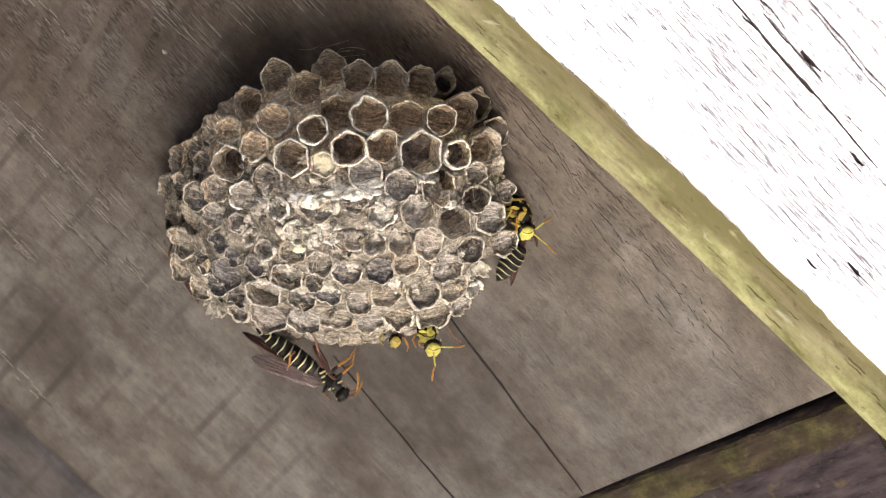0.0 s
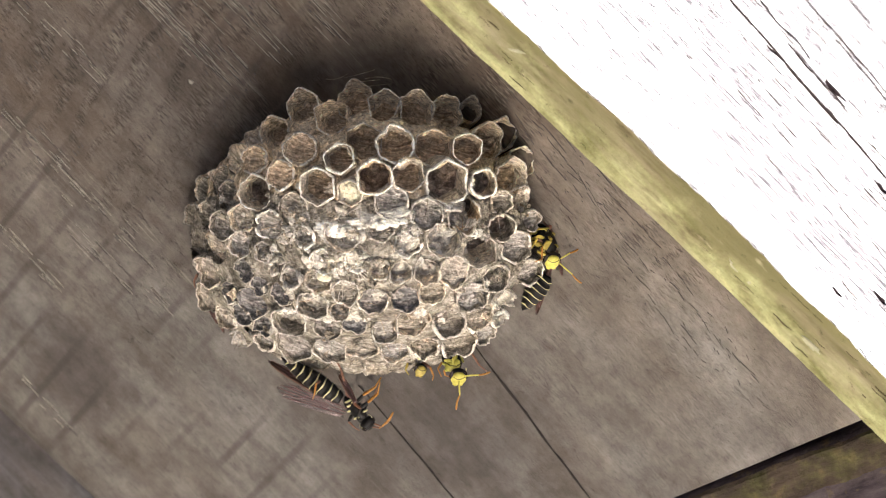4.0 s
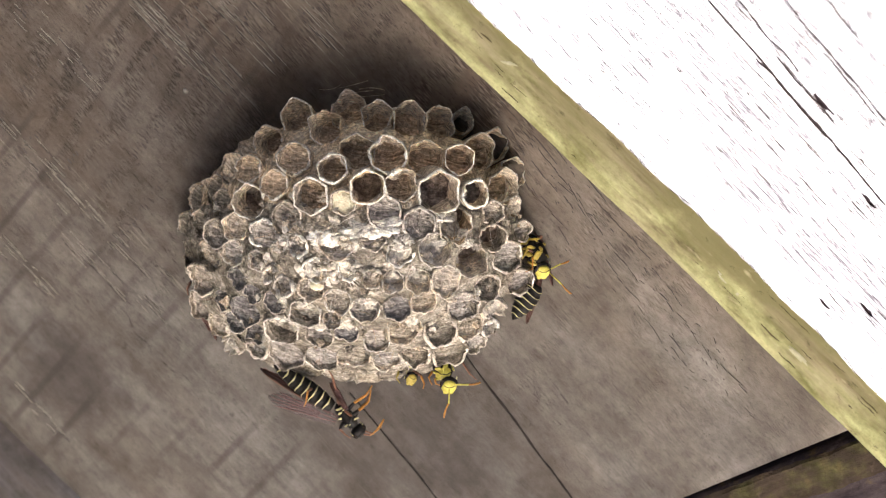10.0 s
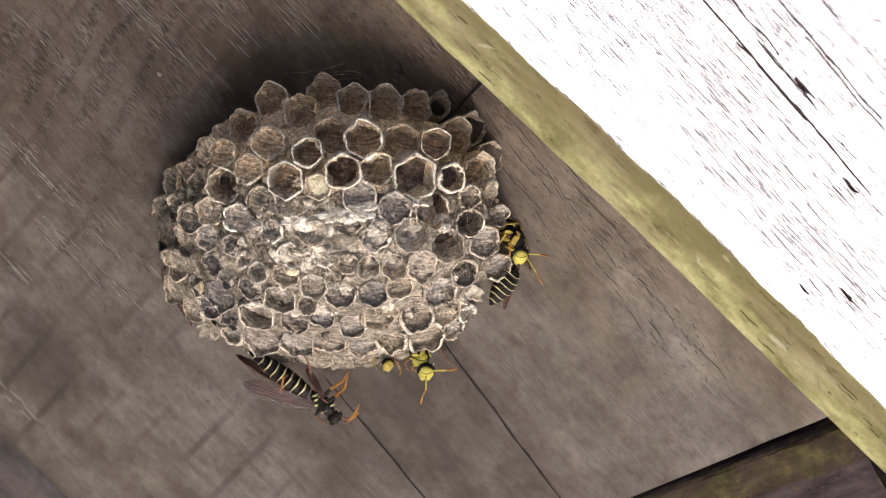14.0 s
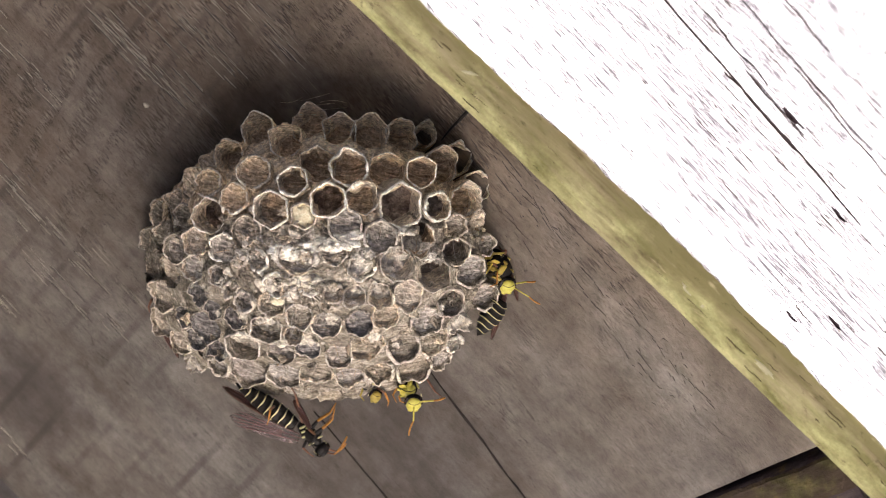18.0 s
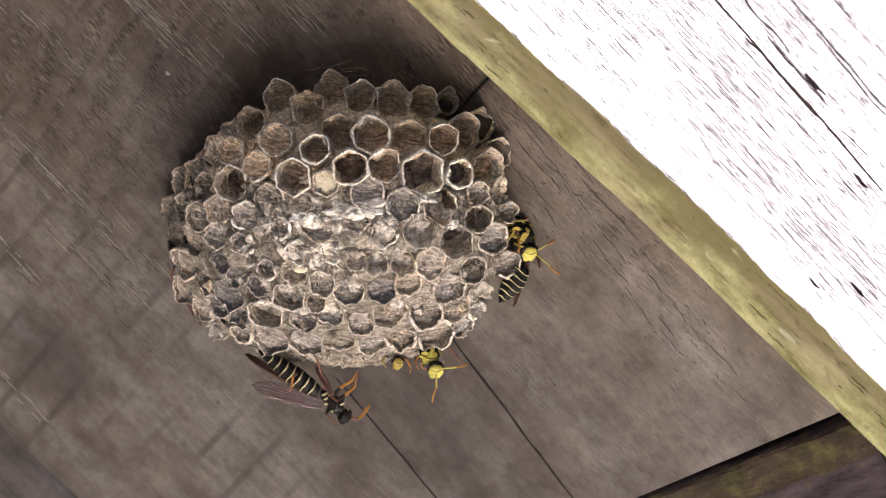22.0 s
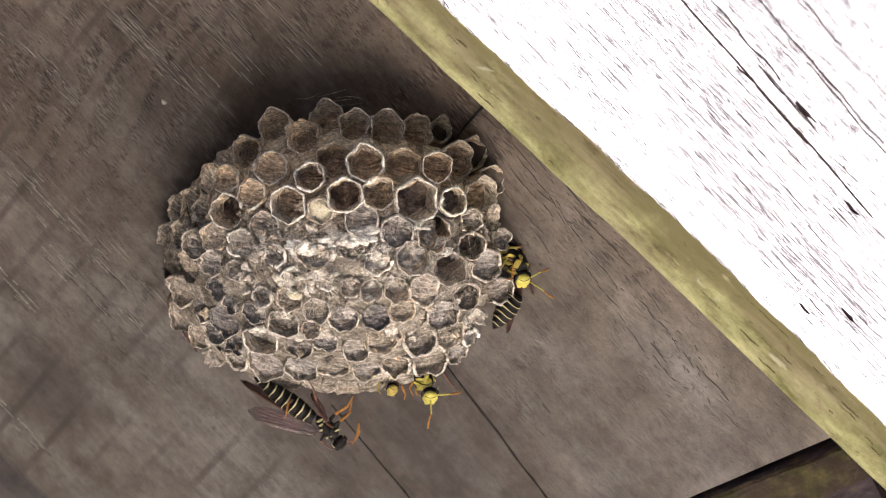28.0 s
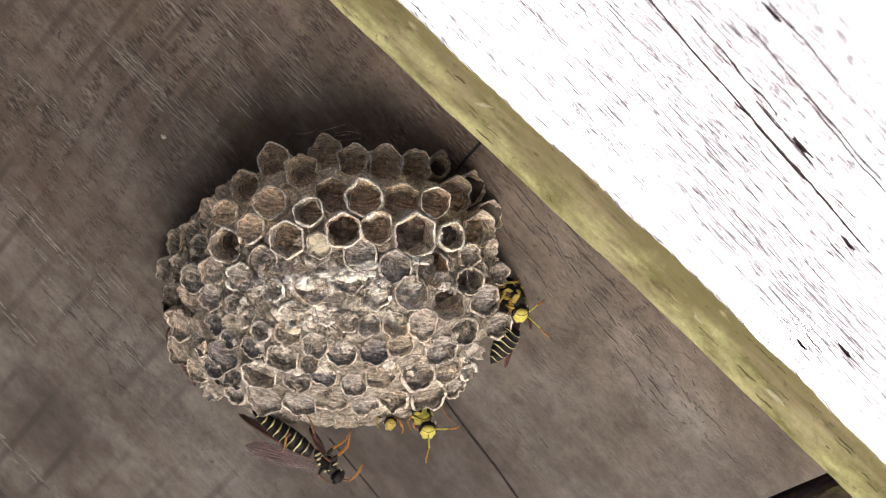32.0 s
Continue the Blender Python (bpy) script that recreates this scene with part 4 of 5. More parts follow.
comb_row((-27.2, -6.6, 2.76, "r"), (-18.3, -5.7, 1.95, "s"), (-12.1, -4.7, 1.30, "w"), (-9.7, -6.7, 1.82, "w"), (-15.5, -8.3, 1.67, "s"), (-5.2, -7.0, 2.04, "b"), (-0.7, -8.8, 2.14, "b"), (16.8, -5.8, 2.46, "b"), (25.3, -7.2, 2.28, "r"), (34.8, -7.3, 2.41, "r"))
comb_row((-29.6, -12.4, 2.58, "g"), (-21.8, -10.1, 2.00, "s"), (-17.3, -11.5, 2.71, "s"), (-11.3, -9.4, 2.00, "s"), (-6.1, -11.1, 2.29, "o"), (-1.6, -12.2, 1.53, "b"), (3.6, -10.3, 2.29, "s"), (9.0, -10.0, 2.09, "s"), (13.2, -8.9, 2.16, "b"), (21.0, -10.4, 2.58, "r"), (28.7, -12.2, 1.96, "w"))
comb_row((-25.0, -16.0, 2.38, "g"), (-19.4, -18.3, 1.22, "d"), (-20.2, -14.4, 2.02, "s"), (-15.7, -15.8, 2.18, "s"), (-10.5, -14.1, 2.69, "o"), (-4.0, -15.2, 2.37, "g"), (0.8, -14.6, 1.95, "s"), (5.9, -16.0, 2.17, "g"), (10.7, -14.2, 2.81, "b"), (17.2, -15.1, 2.74, "r"), (23.6, -14.9, 2.67, "b"), (29.9, -17.1, 1.63, "w"))
comb_row((-23.3, -21.3, 1.88, "w"), (-16.3, -19.5, 1.91, "r"), (-10.2, -19.8, 3.09, "g"), (-3.6, -20.0, 2.71, "g"), (2.2, -19.6, 2.60, "b"), (8.3, -20.9, 2.38, "b"), (13.5, -20.1, 2.37, "r"), (20.7, -20.4, 2.88, "r"), (27.8, -20.9, 1.82, "g"))
comb_row((-13.6, -24.3, 2.23, "e"), (-7.7, -25.4, 2.50, "e"), (-1.0, -25.9, 2.48, "e"), (5.0, -27.6, 2.30, "e"), (10.0, -26.1, 2.29, "e"), (16.3, -25.7, 2.47, "e"))


def crust_bm():
    """Chewed, frayed filling that has closed over the broken cells in the middle of the face."""
    bm = bmesh.new()
    rows = []
    for i in range(151):
        X = (-24 + 44 * i / 150) * MM
        row = []
        for j in range(101):
            Y = (-19.0 + 25.0 * j / 100) * MM
            at, axis, q, g = swell(X, Y)
            core = 1 - ((X / MM + 2.5) / 13.5) ** 2 - ((Y / MM + 1.5) / 7.0) ** 2
            inside = max(core, 0.3 * (1 - ((X / MM + 3) / 19) ** 2 - ((Y / MM + 6.5) / 11.5) ** 2))
            h = -2.1 + 1.4 * min(1.0, max(-2.0, inside)) + 1.7 * noise.noise(Vector((X, Y, 0)) * 330) + 0.9 * noise.noise(Vector((X, Y, 0.01)) * 900) + 0.4 * noise.noise(Vector((X, Y, 0.02)) * 2300)
            if inside < 0:
                h -= 2.5 * -inside
            row.append(at + axis * h * MM)
        rows.append(row)
    rings_mesh(bm, rows, None, False)
    bmesh.ops.recalc_face_normals(bm, faces=bm.faces[:])
    return bm


part("crust", crust_bm(), CHALK, nest, "white frayed paper filling")


def filling_bm(cx, cy, rx, ry, seed):
    """A thick, torn smear of filling with a ragged edge, in millimetres on the face."""
    bm = bmesh.new()
    rings = []
    for k in range(15):
        ring = []
        for j in range(60):
            a = 2 * math.pi * j / 60
            d = Vector((math.cos(a), math.sin(a), seed))
            r = (k + 0.3) / 14 * (1 + 0.45 * noise.noise(d * 1.2) + 0.35 * noise.noise(d * 3.7) + 0.2 * noise.noise(d * 9))
            X, Y = (cx + rx * r * d.x) * MM, (cy + ry * r * d.y) * MM
            at, axis, q, g = swell(X, Y)
            p = Vector((X, Y, seed))
            h = 0.35 + 0.9 * noise.noise(p * 420) + 0.55 * noise.noise(p * 1100) + 0.3 * noise.noise(p * 2600) - 1.8 * (k / 14) ** 6
            ring.append(at + axis * h * MM)
        rings.append(ring)
    rings_mesh(bm, rings, None, True, True)
    bmesh.ops.recalc_face_normals(bm, faces=bm.faces[:])
    return bm


for cx, cy, rx, ry, seed in ((4.5, 2.6, 5.5, 1.7, 3.0), (-3.0, 1.2, 3.6, 1.5, 8.0), (-0.5, -3.2, 3.8, 1.2, 13.0), (9.0, 0.6, 2.2, 1.5, 18.0), (-9.5, 0.8, 2.0, 1.3, 23.0), (15.0, 4.6, 2.4, 0.8, 31.0), (20.4, 0.6, 1.3, 1.0, 36.0), (19.2, 8.2, 0.7, 1.4, 41.0), (23.6, -8.4, 0.8, 1.2, 46.0), (-14.0, -3.8, 1.6, 0.9, 51.0), (7.4, -7.0, 1.2, 0.7, 56.0)):
    part("white_filling", filling_bm(cx, cy, rx, ry, seed), WHITE if seed < 10 else CHALK, nest, "cream-white torn filling")


def web_bm():
    """Chewed paper that fills the gaps between the cells: one uneven sheet with a hole for each mouth."""
    nx, ny = 280, 240
    spots = [[swell((-39 + 78 * i / nx) * MM, (-30 + 59 * j / ny) * MM) for j in range(ny + 1)] for i in range(nx + 1)]
    place, keep = [], []
    for i, column in enumerate(spots):
        for at, axis, q, g in column:
            p = Vector((at.x, at.y, 0.1))
            upper = min(1.0, max(0.0, (at.y / MM - 1.0) / 6.0))
            h = -0.45 - 0.45 * upper + (0.7 + 0.3 * upper) * noise.noise(p * 260) + 0.5 * noise.noise(p * 700) + 0.3 * noise.noise(p * 1900)
            h += 0.5 * min(1.0, max(0.0, (-at.x / MM - 11) / 7))
            round_by = math.atan2(at.y, at.x)
            rim = 1.15 + 0.14 * math.cos(round_by) ** 2 - 0.06 * max(0.0, math.sin(round_by))
            h -= 40 * max(0.0, q - rim + 0.08)
            place.append(at + axis * h * MM)
            keep.append(q < rim)
    co = np.array(place)
    ok = np.array(keep)
    for c, z, r in MOUTHS:
        d = co - np.array(c)
        along = d @ np.array(z)
        side_on = d - along[:, None] * np.array(z)
        far = np.linalg.norm(side_on, axis=1)
        near = (np.abs(along) < 5 * MM) & (far < r * 1.0)
        ok &= ~(near & (far < r * 0.82))
        push = near & (far >= r * 0.82)
        co[push] += side_on[push] * (r * 1.0 / far[push] - 1)[:, None]
    bm = bmesh.new()
    vs = [bm.verts.new(p) for p in co]
    w = ny + 1
    for i in range(nx):
        for j in range(ny):
            k = (i * w + j, i * w + w + j, i * w + w + j + 1, i * w + j + 1)
            if ok[k[0]] and ok[k[1]] and ok[k[2]] and ok[k[3]]:
                # split by height: the paler sheet makes up for weak light above
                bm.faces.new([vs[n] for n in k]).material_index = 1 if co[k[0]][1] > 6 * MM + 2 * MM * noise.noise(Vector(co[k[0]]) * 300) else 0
    bmesh.ops.delete(bm, geom=[v for v in vs if not v.link_faces], context="VERTS")
    bmesh.ops.recalc_face_normals(bm, faces=bm.faces[:])
    return bm


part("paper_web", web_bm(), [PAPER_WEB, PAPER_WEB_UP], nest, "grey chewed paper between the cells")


def comb_bm():
    """The solid back of the comb behind the cells, with its neck to the board."""
    bm = bmesh.new()
    rings = []
    n = 48
    for q, back in ((0.02, 8.5), (0.3, 8.5), (0.6, 8), (0.85, 7), (1.05, 7), (1.17, 7)):
        ring = []
        for j in range(n):
            a = 2 * math.pi * j / n
            at, axis, _, _ = swell(HALF_X * q * math.cos(a), HALF_Y * q * math.sin(a))
            ring.append(at - axis * back * MM)
        rings.append(ring)
    for k, (s, dz) in enumerate(((0.93, -1.5), (0.75, -2.6), (0.45, -3.4), (0.2, -4.0), (0.08, -5.0))):
        ring = []
        for j in range(n):
            p = rings[5][j]
            q = (p.x * LEAN_X + p.y * LEAN_Y) * s
            ring.append(Vector((p.x * s, p.y * s, -8.0 * MM + dz * MM + 0.48 * q)))
        rings.append(ring)
    rings_mesh(bm, rings, None, True, True, True)
    bmesh.ops.recalc_face_normals(bm, faces=bm.faces[:])
    for w in bm.verts:
        w.co += Vector((1, 1, 1)) * 0.4 * MM * noise.noise(w.co * 300)
    return bm


part("comb_back", comb_bm(), PAPER_BROWN, nest)
part("neck", tube([(0, 0, -9 * MM), (0.2 * MM, 0.2 * MM, -11.5 * MM), (0.3 * MM, 0.3 * MM, -14 * MM)], [2.4 * MM, 1.6 * MM, 2.8 * MM], 10), PAPER_BROWN, nest, "dark stalk")


def scaled_ball(a, b, c):
    return ball(a * MM, b * MM, c * MM, 14, 9, 0.3, 2.0)


def scrap_bm(size, seed):
    """A torn, curled flake of paper with a ragged edge."""
    bm = bmesh.new()
    n, off = 16, Vector((seed, seed * 2.3, 0))
    curl = 0.25 + 0.3 * abs(math.sin(seed * 7))
    loops = []
    for k, s in enumerate((1.0, 0.55)):
        for lay in (0, 1):
            ring = []
            for j in range(n):
                a = 2 * math.pi * j / n
                d = Vector((math.cos(a), math.sin(a), 0))
                r = s * size * (0.75 + 0.55 * noise.noise(d * 1.3 + off) + 0.45 * noise.noise(d * 4 + off))
                p = Vector((r * d.x * 1.15, r * d.y, 0))
                p.z = curl * p.x * p.x / size + 0.35 * size * noise.noise(p * 700 + off) - lay * 0.09 * MM
                ring.append(p)
            loops.append(ring)
    rings_mesh(bm, [loops[2], loops[0], loops[1], loops[3]], None, True, True, True)
    bmesh.ops.recalc_face_normals(bm, faces=bm.faces[:])
    return bm


# torn caps and frayed shreds across the face, most of them in the middle
for i in range(190):
    X, Y = (-2.5 + 10.0 * RNG.gauss(0, 0.62)) * MM, (-1.0 + 5.5 * RNG.gauss(0, 0.62)) * MM
    if i > 90:
        X, Y = RNG.uniform(-26, 26) * MM, RNG.uniform(-24, 7) * MM
    at, axis, q, g = swell(X, Y)
    if q > 1.12:
        continue
    m = aimed(at + axis * RNG.uniform(-0.9, 0.35) * MM, (RNG.uniform(-1, 1), RNG.uniform(-1, 1), RNG.uniform(-0.2, 0.2)), axis + Vector((RNG.uniform(-0.6, 0.6), RNG.uniform(-0.6, 0.6), 0)))
    part("paper_scrap", scrap_bm(RNG.uniform(0.4, 1.15) * MM, i * 0.37), RNG.choice((CHALK, PAPER, PAPER, PAPER_RIM, PAPER_IN, FLOOR_GREY)), nest, at=m)
# loose fibres frayed out of the paper
for i in range(90):
    X, Y = RNG.uniform(-26, 26) * MM, RNG.uniform(-23, 6) * MM
    if i % 3 == 0:
        X, Y = (-2 + RNG.gauss(0, 8)) * MM, (-1 + RNG.gauss(0, 4.5)) * MM
    at, axis, q, g = swell(X, Y)
    if q > 1.08:
        continue
    run = RNG.uniform(0.8, 2.4) * MM
    turn = RNG.uniform(0, 6.3)
    along = Vector((math.cos(turn), math.sin(turn), 0)) * run
    across = Vector((-math.sin(turn), math.cos(turn), 0)) * run * RNG.uniform(-0.5, 0.5)
    base = at + axis * RNG.uniform(-0.4, 0.3) * MM
    part("fibre", tube(bent(base - along, base + across + axis * RNG.uniform(0.0, 0.5) * MM, base + along - axis * 0.3 * MM, 6), [0.02 * MM, 0.04 * MM, 0.045 * MM, 0.045 * MM, 0.04 * MM, 0.015 * MM], 5), RNG.choice((CHALK, PAPER_RIM, PAPER, PAPER_BROWN, FLOOR_DARK)), nest)
# a fan of white silk, a pale grub-cap and a shred of clear film near the middle
for i in range(12):
    turn = -1.1 + 0.19 * i
    fan, out = Vector((0.4, -4.9, 0)), Vector((math.cos(turn), math.sin(turn), 0))
    a, axis, q, g = swell(*((fan + out * RNG.uniform(0.2, 0.8)) * MM).xy)
    c, axis_c, q, g = swell(*((fan + out * RNG.uniform(1.9, 2.9)) * MM).xy)
    mid = (a + c) * 0.5 + Vector((-math.sin(turn), math.cos(turn), 0)) * RNG.uniform(0.2, 0.7) * MM
    part("silk_thread", tube(bent(a + axis * 0.3 * MM, mid + axis * 0.3 * MM, c + axis_c * RNG.uniform(-0.2, 0.2) * MM, 7), [RNG.uniform(0.03, 0.06) * MM] * 7, 5), WHITE, nest, "white silk thread")
at, axis, q, g = swell(-4.2 * MM, -6.3 * MM)
part("grub_cap", scaled_ball(1.15, 0.85, 0.7), CAP_TAN, nest, "pale yellow cap", aimed(at - axis * 0.2 * MM, (1, -0.2, 0), axis))
at, axis, q, g = swell(-6.0 * MM, -3.9 * MM)
part("silk_film", scrap_bm(1.9 * MM, 4.4), CHALK, nest, "shred of pale torn paper", aimed(at + axis * 0.2 * MM, (1, 0.1, 0), axis))
# a torn tag of paper at the lower rim
at, axis, q, g = swell(-23.0 * MM, -21.0 * MM)
for i in range(5):
    part("paper_scrap", scrap_bm(1.0 * MM, 70 + i), PAPER_RIM, nest, at=aimed(Vector((-18.6, -15.6, -16.0)) * MM + Vector((RNG.uniform(-1, 1), RNG.uniform(-1, 1), 0)) * MM, (-1, -0.6 + 0.3 * i, 0.1), (0.2, -0.3, 1)), smooth=False)
# reddish crumbs stuck to the rim
for i in range(9):
    part("crumb", scrap_bm(RNG.uniform(0.3, 0.7) * MM, 90 + i), RNG.choice((PAPER_BROWN, CHALK, PAPER_IN)), nest, at=aimed(Vector((25.2 + RNG.uniform(-1.2, 1.0), 5.0 + RNG.uniform(-2.4, 2.4), 2.5)) * MM, (RNG.uniform(-1, 1), RNG.uniform(-1, 1), 0.2), (0.5, RNG.uniform(-0.5, 0.5), 1)))
# loose silk and fibres above the nest, on the board
for i in range(6):
    x0, y0 = RNG.uniform(-6, 2), RNG.uniform(22.5, 25)
    part("fibre", tube(bent((x0 * MM, y0 * MM, 1 * MM), ((x0 + 2) * MM, (y0 + RNG.uniform(-0.5, 1)) * MM, 2 * MM), ((x0 + RNG.uniform(3, 5)) * MM, (y0 + RNG.uniform(-0.6, 1.2)) * MM, 1.5 * MM)), [0.06 * MM] * 7, 5), PAPER, nest)

# ---- the wasps; each is built on the nest's axes, in millimetres from its own middle ----
def abdomen_bm(length, width, stripes=6, bend=0.0):
    """Tapered, ringed tail along -x: black plates, each with a thin wavy pale band at its hind edge."""
    bm = bmesh.new()
    n = 32
    rings, kinds = [], []
    for s in range(stripes):
        for k, (t, step, wave) in enumerate(((0.0, 0.93, 0), (0.30, 0.99, 0), (0.70, 1.02, 0.12), (0.84, 1.03, 0.06), (0.98, 1.0, 0))):
            f = (s + t) / stripes
            r = width * step * (math.sin(math.pi * min(1, 0.12 + f * 0.92)) ** 0.62) * (1 - 0.22 * f)
            c = bend * f * f * length
            rings.append([(-length * f - wave * length / stripes * math.cos(3 * w - 1.57), r * math.cos(w), r * 0.92 * math.sin(w) - c) for w in (2 * math.pi * j / n for j in range(n))])
            kinds.append(k)
    rings_mesh(bm, rings, lambda i, j: 1 if kinds[i] == 2 else 0, True, True, True)
    bmesh.ops.recalc_face_normals(bm, faces=bm.faces[:])
    return bm


def wing_bm(length, width, fold):
    """A narrow wing along -x with a rounded end, slightly pleated, 0.05 mm thick."""
    bm = bmesh.new()
    top, nx, ny = [], 16, 6
    grid = []
    for i in range(nx + 1):
        t = i / nx
        half = width * (0.22 + 0.78 * math.sin(math.pi * min(1.0, 0.08 + 0.80 * t)) ** 0.7) * math.sqrt(max(0.02, 1 - (max(0.0, t - 0.75) / 0.25) ** 2))
        grid.append([(-length * t, half * (2 * j / ny - 1) + 0.1 * width * math.sin(3 * t), fold * width * (0.4 if j % 2 else -0.4) + 0.1 * width * math.sin(t * 4)) for j in range(ny + 1)])
    rings_mesh(bm, grid, None, False)
    bmesh.ops.solidify(bm, geom=bm.faces[:], thickness=0.05)
    return bm


def scaled(bm):
    for w in bm.verts:
        w.co *= MM
    return bm


def wing(parent, at, ahead, up, length, width, film, label, fold=0.25, rays=0):
    ob = part("wing", scaled(wing_bm(length, width, fold)), film, parent, label, aimed(Vector(at) * MM, ahead, up))
    for k, (a, b, c) in enumerate((((0, 0.5, 0.1), (-0.5, 0.9, 0.1), (-0.97, 0.35, 0.1)), ((0, 0.1, 0.1), (-0.4, 0.25, 0.1), (-0.9, -0.1, 0.1)), ((0, -0.2, 0.1), (-0.4, -0.5, 0.1), (-0.8, -0.6, 0.1)), ((-0.35, 0.75, 0.1), (-0.6, 0.2, 0.1), (-0.7, -0.4, 0.1)))):
        pts = [Vector((p.x * length, p.y * width, p.z * width)) * MM for p in bent(a, b, c, 8)]
        part("vein", tube(pts, [0.07 * MM] * 7 + [0.03 * MM], 5), VEIN, ob)
    for k in range(rays):
        side_way = -0.85 + 1.7 * k / max(1, rays - 1)
        pts = [Vector((p.x * length, p.y * width, p.z * width)) * MM for p in bent((-0.25, side_way * 0.3, 0.12), (-0.6, side_way * 0.7, 0.12), (-0.98 + 0.12 * abs(side_way), side_way * 0.95, 0.12), 7)]
        part("vein", tube(pts, [0.05 * MM] * 3 + [0.08 * MM] * 3 + [0.03 * MM], 5), VEIN, ob)
    return ob


def limb(name, parent, pts, radii, mats, slots, label="", at=None):
    return part(name, tube([Vector(p) * MM for p in pts], [r * MM for r in radii], 8, slots), mats, parent, label, at)


def leg(parent, hip, knee, ankle, toe, thigh=BLACK, shin=ORANGE, fat=0.36):
    a, b, c, d = Vector(hip), Vector(knee), Vector(ankle), Vector(toe)
    pts = [a, a.lerp(b, 0.35), a.lerp(b, 0.8), b, b.lerp(c, 0.15), b.lerp(c, 0.7), c, c.lerp(d, 0.3), c.lerp(d, 0.65) + Vector((0, 0, 0.2)), d]
    return limb("leg", parent, pts, [fat * k for k in (0.7, 1.0, 0.85, 0.6, 0.7, 0.62, 0.5, 0.36, 0.33, 0.26)], [thigh, shin], [0, 0, 0, 1, 1, 1, 1, 1, 1])


def feeler(parent, base, elbow, end, thick=0.24, cols=(YELLOW, ORANGE)):
    """A feeler hinged at its base."""
    b, e, t = Vector(base), Vector(elbow) - Vector(base), Vector(end) - Vector(base)
    mid = e.lerp(t, 0.5) + (t - e).cross(Vector((0, 0, 1))) * 0.12
    pts = [Vector((0, 0, 0)), e * 0.5, e] + bent(e, mid, t, 8)[1:]
    return limb("antenna", parent, pts, [thick * k for k in (0.85, 0.9, 0.9, 0.85, 0.95, 1.0, 1.05, 1.1, 1.05, 0.7)], list(cols), [0, 0, 1, 1, 1, 1, 1, 1, 1], at=Matrix.Translation(b * MM))


def head(parent, at, ahead, up, big=1.0, face=YELLOW):
    """Head with its face along +x: dark skull, yellow face shield, kidney-shaped eyes, jaws."""
    h = part("head", scaled(ball(0.85 * big, 1.32 * big, 1.18 * big, 18, 12)), BLACK, parent, at=aimed(Vector(at) * MM, ahead, up))
    part("face_shield", scaled(ball(0.62 * big, 1.22 * big, 1.25 * big, 16, 10, 0.05)), face, h, "yellow face plate", pose(0.60 * big * MM, 0, -0.25 * big * MM))
    for z0, dip in ((0.66, 0.30),):
        pts = [Vector((0.62 + 0.64 * math.sqrt(max(0.0, 1 - (0.82 * w) ** 2 - ((z0 - dip * (1 - w * w)) / 1.25) ** 2)), 1.0 * w, z0 - dip * (1 - w * w) - 0.25)) * big * MM for w in (-0.9, -0.6, -0.3, 0.0, 0.3, 0.6, 0.9)]
        part("face_line", tube(pts, [0.05 * big * MM] * 7, 6), BLACK, h)
    for s in (-1, 1):
        part("eye", scaled(ball(0.50 * big, 0.28 * big, 0.80 * big, 12, 8)), EYE, h, at=pose(0.30 * big * MM, s * 1.12 * big * MM, 0.25 * big * MM, s * 12))
        part("jaw", scaled(ball(0.34 * big, 0.46 * big, 0.30 * big, 10, 6)), face, h, at=pose(0.62 * big * MM, s * 0.40 * big * MM, -1.38 * big * MM))
        part("eye_ring", tube([Vector((-0.42 + 0.25 * math.cos(w), s * 1.20, 0.1 + 0.9 * math.sin(w))) * big * MM for w in (-1.4, -0.8, -0.2, 0.4, 1.0, 1.5)], [0.09 * big * MM] * 6, 6), CREAM, h)
    return h


def thorax(parent, at, ahead, up, long=2.7, wide=1.75, plate=CREAM, shell=BLACK, marks=((1.7, 1.0, 1.0, 0.5, 0.24), (1.7, -1.0, 1.0, 0.5, 0.24), (-0.9, 0.55, 1.5, 0.45, 0.22), (-0.9, -0.55, 1.5, 0.45, 0.22), (-1.8, 0.75, 1.0, 0.55, 0.3), (-1.8, -0.75, 1.0, 0.55, 0.3))):
    t = part("thorax", scaled(ball(long, wide, wide * 0.95, 18, 12, 0.1)), shell, parent, at=aimed(Vector(at) * MM, ahead, up))
    for x, y, z, a, b in marks:
        part("yellow_mark", scaled(ball(a, b, 0.22, 12, 8, 0.35, x + y)), plate, t, at=aimed(Vector((x, y, z)) * MM * (1.06 * wide / 1.75), (0.3, 1, 0), (x * 0.3, y, z)))
    return t


def insect(px, py, c, label):
    """An empty at a place on the nest's face, in millimetres from the nest's middle."""
    ob = tagged(new("wasp"), label, "wasp", "wasps on the nest")
    ob.matrix_basis = NEST @ pose(px * MM, py * MM, c * MM)
    return ob


# wasp with its back to the viewer below the nest; fans a wing
low = insect(-4.1, -27.5, -14.8, "black and yellow striped wasp clinging below the nest rim, wing spread")
part("abdomen", scaled(abdomen_bm(12.4, 1.75, 9, -0.05)), [BLACK, CREAM], low, at=aimed(Vector((0.0, 0.2, 0.2)) * MM, (0.82, -0.57, 0.05), (0.1, 0.1, 1)))
